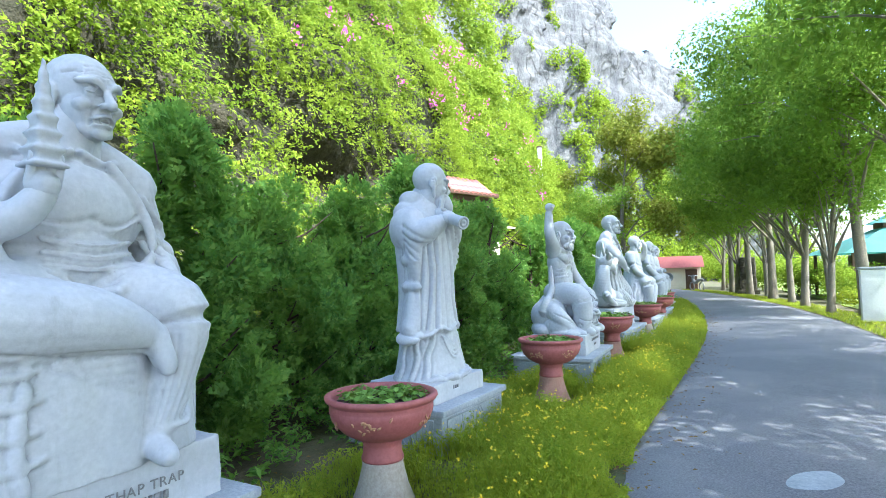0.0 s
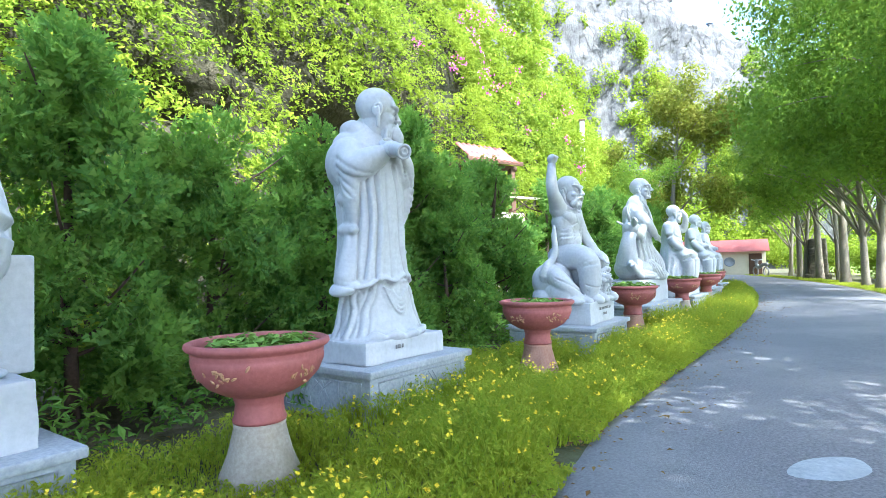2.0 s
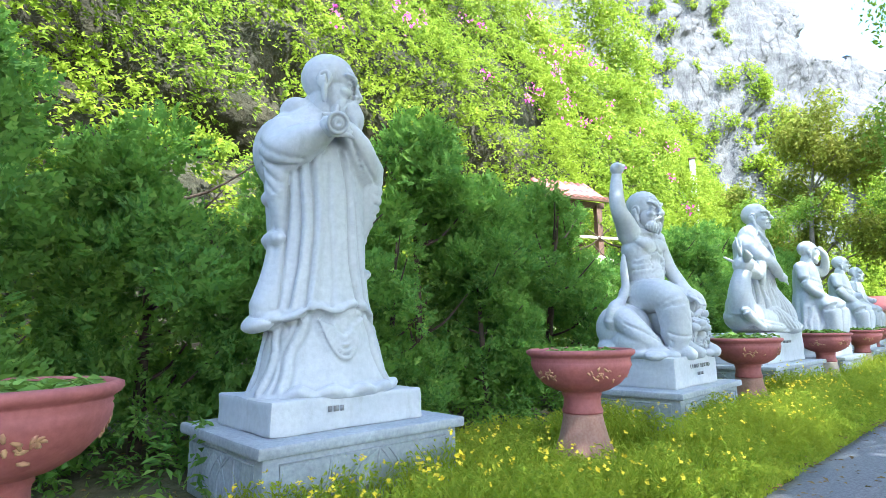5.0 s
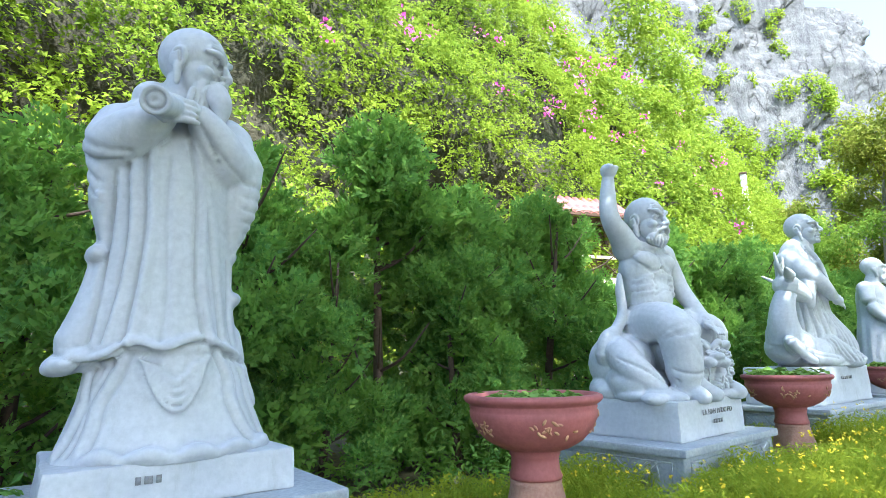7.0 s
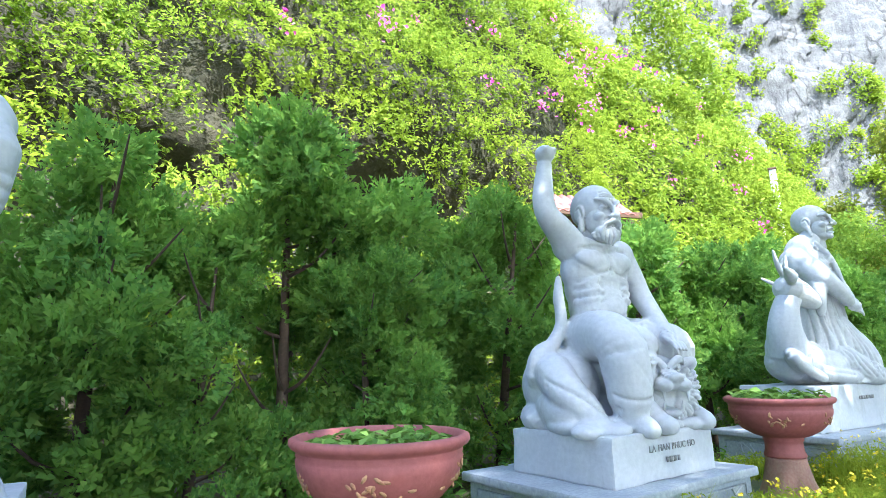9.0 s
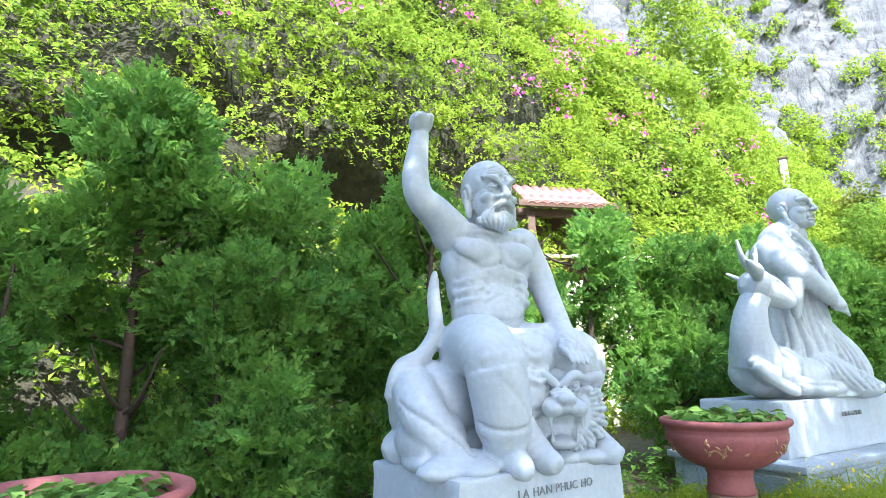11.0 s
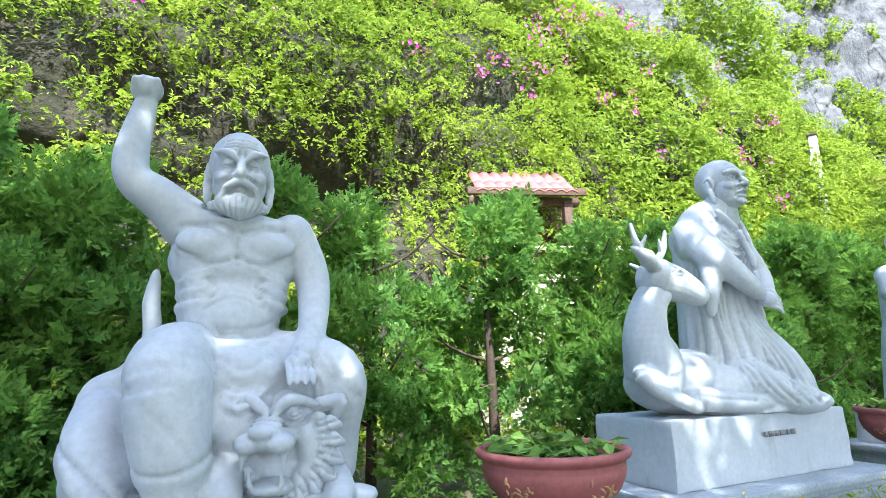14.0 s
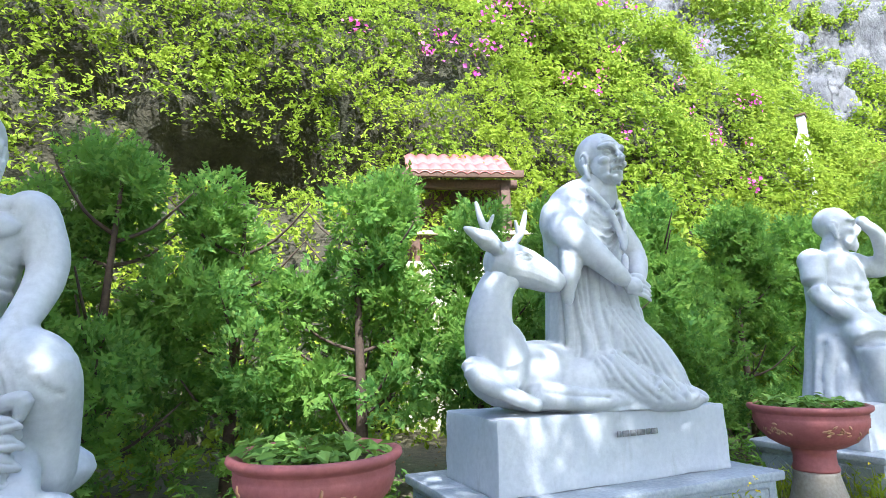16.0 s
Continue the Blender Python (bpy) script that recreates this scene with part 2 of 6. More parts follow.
def lathe(profile, sides=40):
    bm = bmesh.new()
    vs = [bm.verts.new((r, 0, z)) for r, z in profile]
    es = [bm.edges.new((p, q)) for p, q in zip(vs, vs[1:])]
    bmesh.ops.spin(bm, geom=vs + es, cent=(0, 0, 0), axis=(0, 0, 1), angle=2 * math.pi, steps=sides, use_merge=False)
    bmesh.ops.remove_doubles(bm, verts=bm.verts[:], dist=1e-5)
    bmesh.ops.recalc_face_normals(bm, faces=bm.faces[:])
    return bm


def tube(bm, pts, radii, sides=10, caps=True):
    """A tapering tube through pts with rounded ends, added to bm."""
    pts = [Vector(p) for p in pts]
    if isinstance(radii, (int, float)):
        radii = [radii] * len(pts)
    rings, up = [], Vector((0.13, 0.29, 0.95))
    seq = list(zip(pts, radii))
    if caps:
        d0, d1 = (pts[0] - pts[1]).normalized(), (pts[-1] - pts[-2]).normalized()
        seq = [(pts[0] + d0 * radii[0] * k, radii[0] * math.sqrt(1 - k * k)) for k in (0.95, 0.7)] + seq + [(pts[-1] + d1 * radii[-1] * k, radii[-1] * math.sqrt(1 - k * k)) for k in (0.7, 0.95)]
    for i, (p, r) in enumerate(seq):
        d = (seq[min(i + 1, len(seq) - 1)][0] - seq[max(i - 1, 0)][0]).normalized()
        s = d.cross(up)
        s = (s if s.length > 0.1 else d.cross(Vector((1, 0, 0)))).normalized()
        t = d.cross(s)
        rings.append([bm.verts.new(p + (s * math.cos(q) + t * math.sin(q)) * r) for q in (2 * math.pi * j / sides for j in range(sides))])
    for a, b in zip(rings, rings[1:]):
        for j in range(sides):
            bm.faces.new((a[j], a[(j + 1) % sides], b[(j + 1) % sides], b[j]))
    bm.faces.new(rings[0])
    bm.faces.new(rings[-1][::-1])
    return bm


def curve_pts(pts, steps=4):
    """Points of a smooth line through pts."""
    pts = [Vector(p) for p in pts]
    out = []
    for i in range(len(pts) - 1):
        p0, p1, p2, p3 = pts[max(i - 1, 0)], pts[i], pts[i + 1], pts[min(i + 2, len(pts) - 1)]
        for k in range(steps):
            t = k / steps
            out.append(0.5 * ((2 * p1) + (p2 - p0) * t + (2 * p0 - 5 * p1 + 4 * p2 - p3) * t * t + (3 * p1 - p0 - 3 * p2 + p3) * t ** 3))
    return out + [pts[-1]]


def leaves(points, normals, size, spread=0.6, slim=0.5, droop=0.0, rnd=None):
    """Folded four-cornered leaves at points, roughly facing normals: verts and triangles."""
    rnd = rnd or rng
    n = len(points)
    nrm = normals + rnd.normal(0, spread, (n, 3))
    nrm /= np.linalg.norm(nrm, axis=1, keepdims=True) + 1e-9
    a = rnd.normal(0, 1, (n, 3)) + np.array([0, 0, -droop])
    a -= nrm * np.sum(a * nrm, 1, keepdims=True)
    a /= np.linalg.norm(a, axis=1, keepdims=True) + 1e-9
    b = np.cross(nrm, a)
    s = (size * rnd.uniform(0.55, 1.25, (n, 1)))
    v = np.stack([points - a * s * 0.5, points + b * s * slim * 0.5 + nrm * s * 0.1, points + a * s * 0.5 - nrm * s * 0.08, points - b * s * slim * 0.5 + nrm * s * 0.1], 1)
    i = np.arange(n)[:, None] * 4
    f = np.concatenate([i + np.array([0, 1, 2]), i + np.array([0, 2, 3])], 0)
    return v.reshape(-1, 3), f


def join(parts_):
    vs, fs, k = [], [], 0
    for v, f in parts_:
        vs.append(v)
        fs.append(f + k)
        k += len(v)
    return np.concatenate(vs), np.concatenate(fs)


def in_ball(n, rnd=None):
    rnd = rnd or rng
    d = rnd.normal(0, 1, (n, 3))
    return d / np.linalg.norm(d, axis=1, keepdims=True)

# ---- the setting ----


def road_left(x):
    return 0.0062 * max(0.0, x - 9.5) ** 2 - 0.06 - 0.2 * max(0.0, min(1.0, (4.6 - x) / 1.4))


def road_right(x):
    return 0.0062 * max(0.0, x - 9.5) ** 2 - 3.5


def crest(x):
    """Height of the overgrown slope's top along the row."""
    return 13.0 - 0.23 * min(14.0, max(0.0, x - 8.0)) - 0.08 * max(0.0, x - 22.0)


def foot(x):
    return 4.7 + 0.006 * max(0.0, x - 12.0) ** 2


def slope_y(x, z):
    return foot(x) + 0.40 * z


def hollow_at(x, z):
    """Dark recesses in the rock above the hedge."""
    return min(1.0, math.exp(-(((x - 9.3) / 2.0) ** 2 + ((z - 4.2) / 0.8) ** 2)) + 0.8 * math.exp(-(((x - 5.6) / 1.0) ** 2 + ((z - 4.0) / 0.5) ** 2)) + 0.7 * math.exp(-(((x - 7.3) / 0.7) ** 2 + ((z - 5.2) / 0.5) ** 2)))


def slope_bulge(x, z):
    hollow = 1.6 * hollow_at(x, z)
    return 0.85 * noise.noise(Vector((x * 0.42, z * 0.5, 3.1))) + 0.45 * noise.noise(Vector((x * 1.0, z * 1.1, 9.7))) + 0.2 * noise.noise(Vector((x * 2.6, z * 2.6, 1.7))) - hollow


def grid_mesh(name, nx, ny, fn, mat):
    v = np.array([fn(i / (nx - 1), j / (ny - 1)) for i in range(nx) for j in range(ny)])
    idx = np.arange(nx * ny).reshape(nx, ny)
    f = np.stack([idx[:-1, :-1], idx[1:, :-1], idx[1:, 1:], idx[:-1, 1:]], -1).reshape(-1, 4)
    return mesh_of(name, v, f, mat, True)


def ground_height(x, y):
    h = 0.03 * noise.noise(Vector((x * 0.8, y * 0.8, 0)))
    if y > 2.6:
        h += 0.10 * (min(y, 5.0) - 2.6)
    return h


ground = new("ground", grid_mesh("ground", 60, 90, lambda s, t: ((s - 0.3) ** 3 * 2200 + (s - 0.3) * 60 + 10, (t - 0.45) ** 3 * 3500 + (t - 0.45) * 24, 0), EARTH))
for v in ground.data.vertices:
    x, y = v.co.x, v.co.y
    if abs(y) < 12 and -10 < x < 45:
        inside = road_right(x) - 0.8 < y < road_left(x) + 0.4
        v.co.z = -0.03 if inside else ground_height(x, y) - 0.01
    else:
        v.co.z = -0.05
ground.matrix_world = ROW
tagged(ground, "bare earth with moss and fallen leaves under the trees", "ground", kind="structure")


def road_pt(s, t):
    x = -14 + s * 62
    wob = 0.05 * noise.noise(Vector((x * 1.7, 0, 0))) + 0.03 * noise.noise(Vector((x * 6, 3, 0)))
    a, b = road_left(x) + wob, road_right(x) - 0.05 * noise.noise(Vector((x * 1.5, 9, 0)))
    return (x, a + (b - a) * t, 0.012 + 0.03 * math.sin(math.pi * t) + (-0.04 if t in (0, 1) else 0))


road = new("road", grid_mesh("road", 320, 16, road_pt, ASPHALT))
road.matrix_world = ROW
tagged(road, "narrow grey asphalt lane with worn crumbling edges", "road", kind="structure")


# pale oval with a wavy rim, slightly domed, on the lane
patch = new("road_patch", grid_mesh("road_patch", 10, 24, lambda s, t: (0.3 * s * math.cos(2 * math.pi * t) * (1 + 0.1 * math.sin(6 * math.pi * t)), 0.17 * s * math.sin(2 * math.pi * t), 0.012 - 0.012 * s ** 4), PEDESTAL))
patch.matrix_world = row(4.25, -1.42, 0.034, -30)
tagged(patch, "pale grey oval patch on the asphalt", "road patch", kind="structure")


def slope_pt(s, t):
    x = -12 + s * 50
    z = t * crest(x)
    return (x, slope_y(x, z) - slope_bulge(x, z) + 0.5, z - 0.1)


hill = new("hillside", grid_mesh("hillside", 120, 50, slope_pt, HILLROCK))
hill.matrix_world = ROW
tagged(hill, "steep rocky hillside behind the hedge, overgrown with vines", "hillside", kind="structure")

lawn = new("lawn", grid_mesh("lawn", 40, 24, lambda s, t: (10 + s * 70, road_right(10 + s * 40) - 0.9 - t * 34, 0.015 + 0.05 * noise.noise(Vector((s * 20, t * 12, 0)))), LAWN))
lawn.matrix_world = ROW
tagged(lawn, "open sunlit grass beyond the roadside trees", "lawn", kind="structure")

CLIFF = [(16, 11.0, 26), (24, 14.0, 46), (31, 18.0, 62), (38, 21.5, 68), (47, 22.5, 64), (55, 19.0, 52), (61, 13.5, 46), (66, 8.5, 39), (69, 5.5, 35), (72, 3.0, 30), (76, 1.0, 28), (80, -3.0, 24), (84, -7.0, 12)]


def cliff_pt(s, t):
    k = s * (len(CLIFF) - 1)
    i = min(int(k), len(CLIFF) - 2)
    a, b = CLIFF[i], CLIFF[i + 1]
    q = k - i
    x, y, h = (a[j] + (b[j] - a[j]) * q for j in range(3))
    h += 3.5 * noise.fractal(Vector((x * 0.25, y * 0.25, 0)), 1.0, 2.0, 5)
    z = h * t
    p = Vector((x, y, z * 0.6)) * 0.16
    d = 2.8 * noise.fractal(p, 0.8, 2.1, 7) + 2.2 * abs(noise.fractal(Vector((p.x * 3.4, p.y * 3.4, p.z * 0.9)), 0.8, 2.2, 5))
    back = 0.22 * z
    return (x + back * 0.35 - d * 0.5, y + back + d, z - 0.3)


cliff = new("cliff", grid_mesh("cliff", 400, 230, cliff_pt, ROCK))
cliff.matrix_world = ROW
tagged(cliff, "tall pale grey limestone cliff streaked and split by cracks", "cliff", kind="structure")

# ---- foliage ----


def vine_blanket(name, x0, x1, n, size, rnd, per=13):
    """Arching leafy shoots that hang over the slope, with gaps between the clumps."""
    pts = []
    for a, b in zip(rnd.uniform(x0, x1, n), rnd.uniform(0, 1, n) ** 0.9):
        zz = b * (crest(a) + 0.4)
        dens = noise.noise(Vector((a * 0.8, zz * 0.8, 5.5))) + 0.5 * noise.noise(Vector((a * 2.1, zz * 2.1, 2.5)))
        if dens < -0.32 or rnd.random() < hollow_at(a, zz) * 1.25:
            continue
        pts.append((a, slope_y(a, zz) - slope_bulge(a, zz) - 0.55 * max(0.0, 0.45 + dens) * rnd.random() ** 0.7, zz))
    p = np.array(pts)
    k = len(p)
    head = rnd.normal(0, 0.75, (k, 3)) + np.array([0, -0.75, 0.25])
    head /= np.linalg.norm(head, axis=1, keepdims=True)
    run = rnd.uniform(0.25, 0.7, (k, 1, 1)) * (size / 0.1)
    t = np.linspace(0.05, 1, per)[None, :, None]
    q = p[:, None] + head[:, None] * run * t + np.array([0, 0, -0.55]) * run * t ** 2 + rnd.normal(0, 0.28 * size, (k, per, 3))
    q = q.reshape(-1, 3)
    v, f = leaves(q, np.tile([0.0, -0.6, 0.75], (len(q), 1)), size, 0.5, 0.5, 0.5, rnd)
    ob = new(name, mesh_of(name, v, f, VINE))
    ob.matrix_world = ROW
    return tagged(ob, "dense bright green climbing vines hanging over the rock face", "vines", kind="stuff")


vine_blanket("hanging_vines", -6, 15, 20500, 0.092, np.random.default_rng(1), 15)
vine_blanket("hanging_vines", 15, 38, 12000, 0.15, np.random.default_rng(2), 14)


def vine_flowers(n, rnd):
    """Loose magenta clusters among the vines."""
    sets = []
    for a, b in zip(rnd.uniform(-3, 22, n), rnd.uniform(0.42, 0.97, n)):
        z = b * crest(a)
        y = slope_y(a, z) - slope_bulge(a, z) - 0.85
        k = int(rnd.integers(5, 22))
        p = np.array([a, y, z]) + rnd.normal(0, 0.1, (k, 3)) * np.array([1, 0.7, 1])
        sets.append(leaves(p, np.tile([0, -0.8, 0.4], (k, 1)), 0.085, 0.7, 0.85, 0, rnd))
    ob = new("vine_blossom", mesh_of("vine_blossom", *join(sets), PETAL))
    ob.matrix_world = ROW
    return tagged(ob, "small magenta blossom clusters scattered over the vines", "flowers", kind="stuff")


vine_flowers(80, np.random.default_rng(3))


def cliff_shrubs(n, rnd):
    sets = []
    while len(sets) < n:
        s, t = rnd.uniform(0.02, 0.98), rnd.uniform(0.03, 1.0) ** 1.4
        if noise.noise(Vector((s * 26, t * 9, 4.4))) + 0.7 * noise.noise(Vector((s * 7, t * 3, 1.4))) + 0.45 * (0.45 - t) < 0.08 or t > 0.95:
            continue
        c = np.array(cliff_pt(s, t))
        r = rnd.uniform(0.4, 1.7) * (1.25 - 0.5 * t)
        k = int(130 * r)
        p = c + in_ball(k, rnd) * rnd.uniform(0.35, 1, (k, 1)) * r * np.array([1.1, 0.8, 1.0]) + np.array([-0.1, -0.15, 0])
        sets.append(leaves(p, np.tile([-0.3, -0.6, 0.6], (k, 1)), 0.37, 0.7, 0.6, 0, rnd))
    for x, y, z, r in ((33.0, 15.3, 19.0, 2.2), (34.2, 15.2, 17.0, 1.9), (34.8, 15.0, 15.0, 1.5), (31.6, 15.6, 21.5, 2.0)):
        p = np.array([x, y, z]) + in_ball(1500, rnd) * rnd.uniform(0.4, 1, (1500, 1)) ** 0.6 * r * np.array([0.9, 0.8, 1.2]) * (1 + 0.25 * rnd.normal(0, 1, (1500, 1)))
        sets.append(leaves(p, np.tile([-0.3, -0.6, 0.6], (1500, 1)), 0.3, 0.7, 0.6, 0.4, rnd))
    for s, t, r in ((0.1, 0.42, 2.6), (0.14, 0.62, 2.2), (0.2, 0.5, 2.6), (0.24, 0.72, 2.0), (0.3, 0.45, 2.8), (0.38, 0.6, 2.2), (0.47, 0.35, 2.4), (0.58, 0.55, 2.0)):
        c = np.array(cliff_pt(s, t))
        p = c + in_ball(650, rnd) * rnd.uniform(0.4, 1, (650, 1)) ** 0.6 * r * np.array([0.8, 0.8, 1.5]) * (1 + 0.25 * rnd.normal(0, 1, (650, 1)))
        sets.append(leaves(p, np.tile([-0.3, -0.6, 0.6], (650, 1)), 0.42, 0.7, 0.6, 0, rnd))
    ob = new("cliff_shrubs", mesh_of("cliff_shrubs", *join(sets), VINE))
    ob.matrix_world = ROW
    return tagged(ob, "green shrubs rooted in the cracks of the cliff", "shrubs", kind="stuff")


cliff_shrubs(1200, np.random.default_rng(4))


def crown_points(blobs, n, rnd, shell=0.35):
    """Points near the skins of overlapping blobs, with outward directions."""
    w = np.array([b[3] ** 2 for b in blobs])
    pick = rnd.choice(len(blobs), n, p=w / w.sum())
    B = np.array(blobs)
    d = in_ball(n, rnd)
    r = B[pick, 3] * (1 - shell * rnd.random(n) ** 1.3)
    return B[pick, :3] + d * r[:, None] * np.array([1, 1, 0.85]), d


def juniper_mesh(seed, height, width, lush):
    """A dense conifer of upright feathery sprays."""
    rnd = np.random.default_rng(seed)
    blobs = []
    for k in range(int(52 * lush)):
        h = rnd.uniform(0.05, 1.0)
        wide = width * (1 - h ** 2.2 * 0.78) * (0.75 + 0.25 * min(1, h * 5))
        q = rnd.uniform(0, 2 * math.pi)
        r = wide * rnd.uniform(0.35, 0.95)
        blobs.append((r * math.cos(q), r * math.sin(q), 0.15 + h * (height - 0.35), rnd.uniform(0.15, 0.3)))
    p, d = crown_points(blobs, int(4000 * lush), rnd, 0.45)
    ok = p[:, 2] > 0.05
    p, d = p[ok], d[ok]
    # flat feathery fronds: leaflets on both sides of a short axis
    per, k = 11, len(p)
    axis = d * 0.9 + np.array([0, 0, 0.4]) + rnd.normal(0, 0.45, d.shape)
    axis /= np.linalg.norm(axis, axis=1, keepdims=True)
    side = np.cross(axis, rnd.normal(0, 1, (k, 3)))
    side /= np.linalg.norm(side, axis=1, keepdims=True)
    face = np.cross(side, axis)
    size = rnd.uniform(0.08, 0.15, (k, 1, 1))
    t = np.linspace(0, 1, per)[None, :, None] + rnd.uniform(-0.03, 0.03, (k, per, 1))
    hand_ = np.where(np.arange(per) % 2 == 0, 1.0, -1.0)[None, :, None]
    q = p[:, None] + axis[:, None] * t * size + side[:, None] * hand_ * rnd.uniform(0, 0.35, (k, per, 1)) * (1.05 - t) * size + face[:, None] * rnd.normal(0, 0.05, (k, per, 1)) * size
    a = axis[:, None] * 0.75 + side[:, None] * hand_ * rnd.uniform(0.3, 0.9, (k, per, 1)) + rnd.normal(0, 0.15, (k, per, 3))
    a /= np.linalg.norm(a, axis=2, keepdims=True)
    b = np.cross(face[:, None] + rnd.normal(0, 0.25, (k, per, 3)), a)
    b /= np.linalg.norm(b, axis=2, keepdims=True)
    s = size * rnd.uniform(0.28, 0.5, (k, per, 1)) * (1.1 - 0.4 * t)
    v = np.stack([q - b * s * 0.42, q + b * s * 0.42, q + a * s], 2).reshape(-1, 3)
    return mesh_of("crown", v, np.arange(len(v)).reshape(-1, 3), JUNIPER)


def juniper_trunk(seed, height, width):
    rnd = np.random.default_rng(seed)
    bm = bmesh.new()
    lean = rnd.normal(0, 0.08, 2)
    tube(bm, [(0, 0, -0.05), (lean[0] * 0.4, lean[1] * 0.4, height * 0.35), (lean[0], lean[1], height * 0.85)], [0.055, 0.04, 0.012], 8)
    twigs = bmesh.new()
    for k in range(14):
        h = rnd.uniform(0.12, 0.75) * height
        q, r = rnd.uniform(0, 6.28), width * rnd.uniform(0.5, 0.85)
        x0, y0 = lean[0] * h / height, lean[1] * h / height
        tube(twigs, curve_pts([(x0, y0, h), (x0 + 0.5 * r * math.cos(q), y0 + 0.5 * r * math.sin(q), h + 0.12), (x0 + r * math.cos(q), y0 + r * math.sin(q), h + 0.4)], 3), [0.018, 0.016, 0.014, 0.012, 0.01, 0.008, 0.005], 5)
    return bm, twigs


def juniper(m, seed, height, width, lush=1.0, group="clipped juniper hedge"):
    ob = empty("juniper", m, "bushy dark green juniper growing in a hedge behind statues", "conifer", group)
    stem, twigs = juniper_trunk(seed, height, width)
    part("trunk", stem, TWIG, ob, "thin reddish brown stem")
    tagged(part("brushwood", twigs, TWIG, ob, "bare brown twigs"), kind="stuff")
    crown = new("crown", juniper_mesh(seed, height, width, lush))
    crown.parent = ob
    return ob


KINDS = [juniper(row(*p), s, h, w, k) for p, s, h, w, k in (((2.45, 3.15), 11, 3.1, 0.85, 1.0), ((6.2, 3.15), 12, 3.35, 0.8, 1.0), ((8.3, 3.2), 13, 2.9, 0.85, 0.72), ((4.9, 3.2), 14, 2.75, 0.9, 1.1), ((10.25, 2.95), 15, 2.9, 0.8, 0.5))]
for i, (x, y, turn, k, sc) in enumerate(((1.2, 3.3, 40, 1, 0.85), (3.6, 3.25, 70, 3, 0.95), (7.2, 3.25, 130, 3, 1.02), (9.25, 3.3, 200, 4, 0.97), (11.25, 2.8, 250, 4, 0.9),
                                    (12.2, 2.85, 60, 2, 0.93), (13.1, 3.1, 80, 3, 0.95), (13.7, 3.2, 170, 0, 0.95), (15.2, 3.3, 10, 1, 0.92), (16.8, 3.4, 90, 2, 1.05), (18.6, 3.6, 150, 3, 1.0), (-0.3, 3.4, 30, 3, 1.0), (-1.9, 3.4, 130, 0, 1.0), (20.6, 3.9, 50, 1, 0.95), (6.75, 2.75, 310, 4, 0.72), (5.5, 2.8, 120, 4, 0.7))):
    c = copy_thing(KINDS[k], row(x, y, 0, turn))
    c.scale = (sc, sc, sc)


def tree(m, seed, height, spread, trunk_r, n=16000, leaf=0.16, low=0.35, label="tall leafy shade tree beside the lane", mat=None):
    rnd = np.random.default_rng(seed)
    ob = empty("tree", m, label, "tree")
    bm = bmesh.new()
    top = height * 0.8
    sway = rnd.normal(0, 0.25, 4)
    spine = curve_pts([(0, 0, -0.1), (sway[0] * 0.4, sway[1] * 0.4, height * 0.2), (sway[0], sway[1], height * 0.45), (sway[2], sway[3], top)], 4)
    tube(bm, spine, [trunk_r * (1.25 if i == 0 else 1) * (1 - 0.85 * i / (len(spine) - 1)) for i in range(len(spine))], 10)
    blobs, limbs = [], []
    for k in range(18):
        j = int(rnd.uniform(0.3, 0.95) * (len(spine) - 1))
        p = spine[j]
        q = rnd.uniform(0, 2 * math.pi)
        r = spread * rnd.uniform(0.35, 1.0) * (1.0 - 0.45 * max(0, j / len(spine) - 0.5))
        e = Vector((p.x + r * math.cos(q), p.y + r * math.sin(q), max(height * (low + 0.04), p.z + rnd.uniform(0.2, 0.55) * r + 0.4)))
        mid = p.lerp(e, 0.5) + Vector((0, 0, 0.15 * r))
        rad = trunk_r * 0.4 * (1.2 - j / len(spine))
        limbs.append(tube(bmesh.new(), curve_pts([p, mid, e], 3), [rad, rad * 0.85, rad * 0.7, rad * 0.55, rad * 0.4, rad * 0.3, rad * 0.2], 6))
        for _ in range(4):
            o = rnd.normal(0, 0.5, 3) * np.array([1, 1, 0.6]) * spread * 0.3
            z = max(height * (low + rnd.uniform(-0.03, 0.22)), e.z + o[2])
            blobs.append((e.x + o[0], e.y + o[1], z, rnd.uniform(0.16, 0.32) * spread))
    for _ in range(10):
        q, r = rnd.uniform(0, 6.28), rnd.uniform(0, 0.4) * spread
        blobs.append((sway[2] + r * math.cos(q), sway[3] + r * math.sin(q), height * rnd.uniform(0.75, 1.0), 0.28 * spread))
    trunk = part("trunk", bm, BARK, ob, "grey-brown bark")
    for limb in limbs:
        part("limb", limb, BARK, trunk)
    p, d = crown_points(blobs, n, rnd, 0.6)
    v, f = leaves(p, d + np.array([0, 0, 0.5]), leaf, 0.6, 0.5, 0.8, rnd)
    crown = new("crown", mesh_of("crown", v, f, mat or TREELEAF))
    crown.parent = ob
    return ob


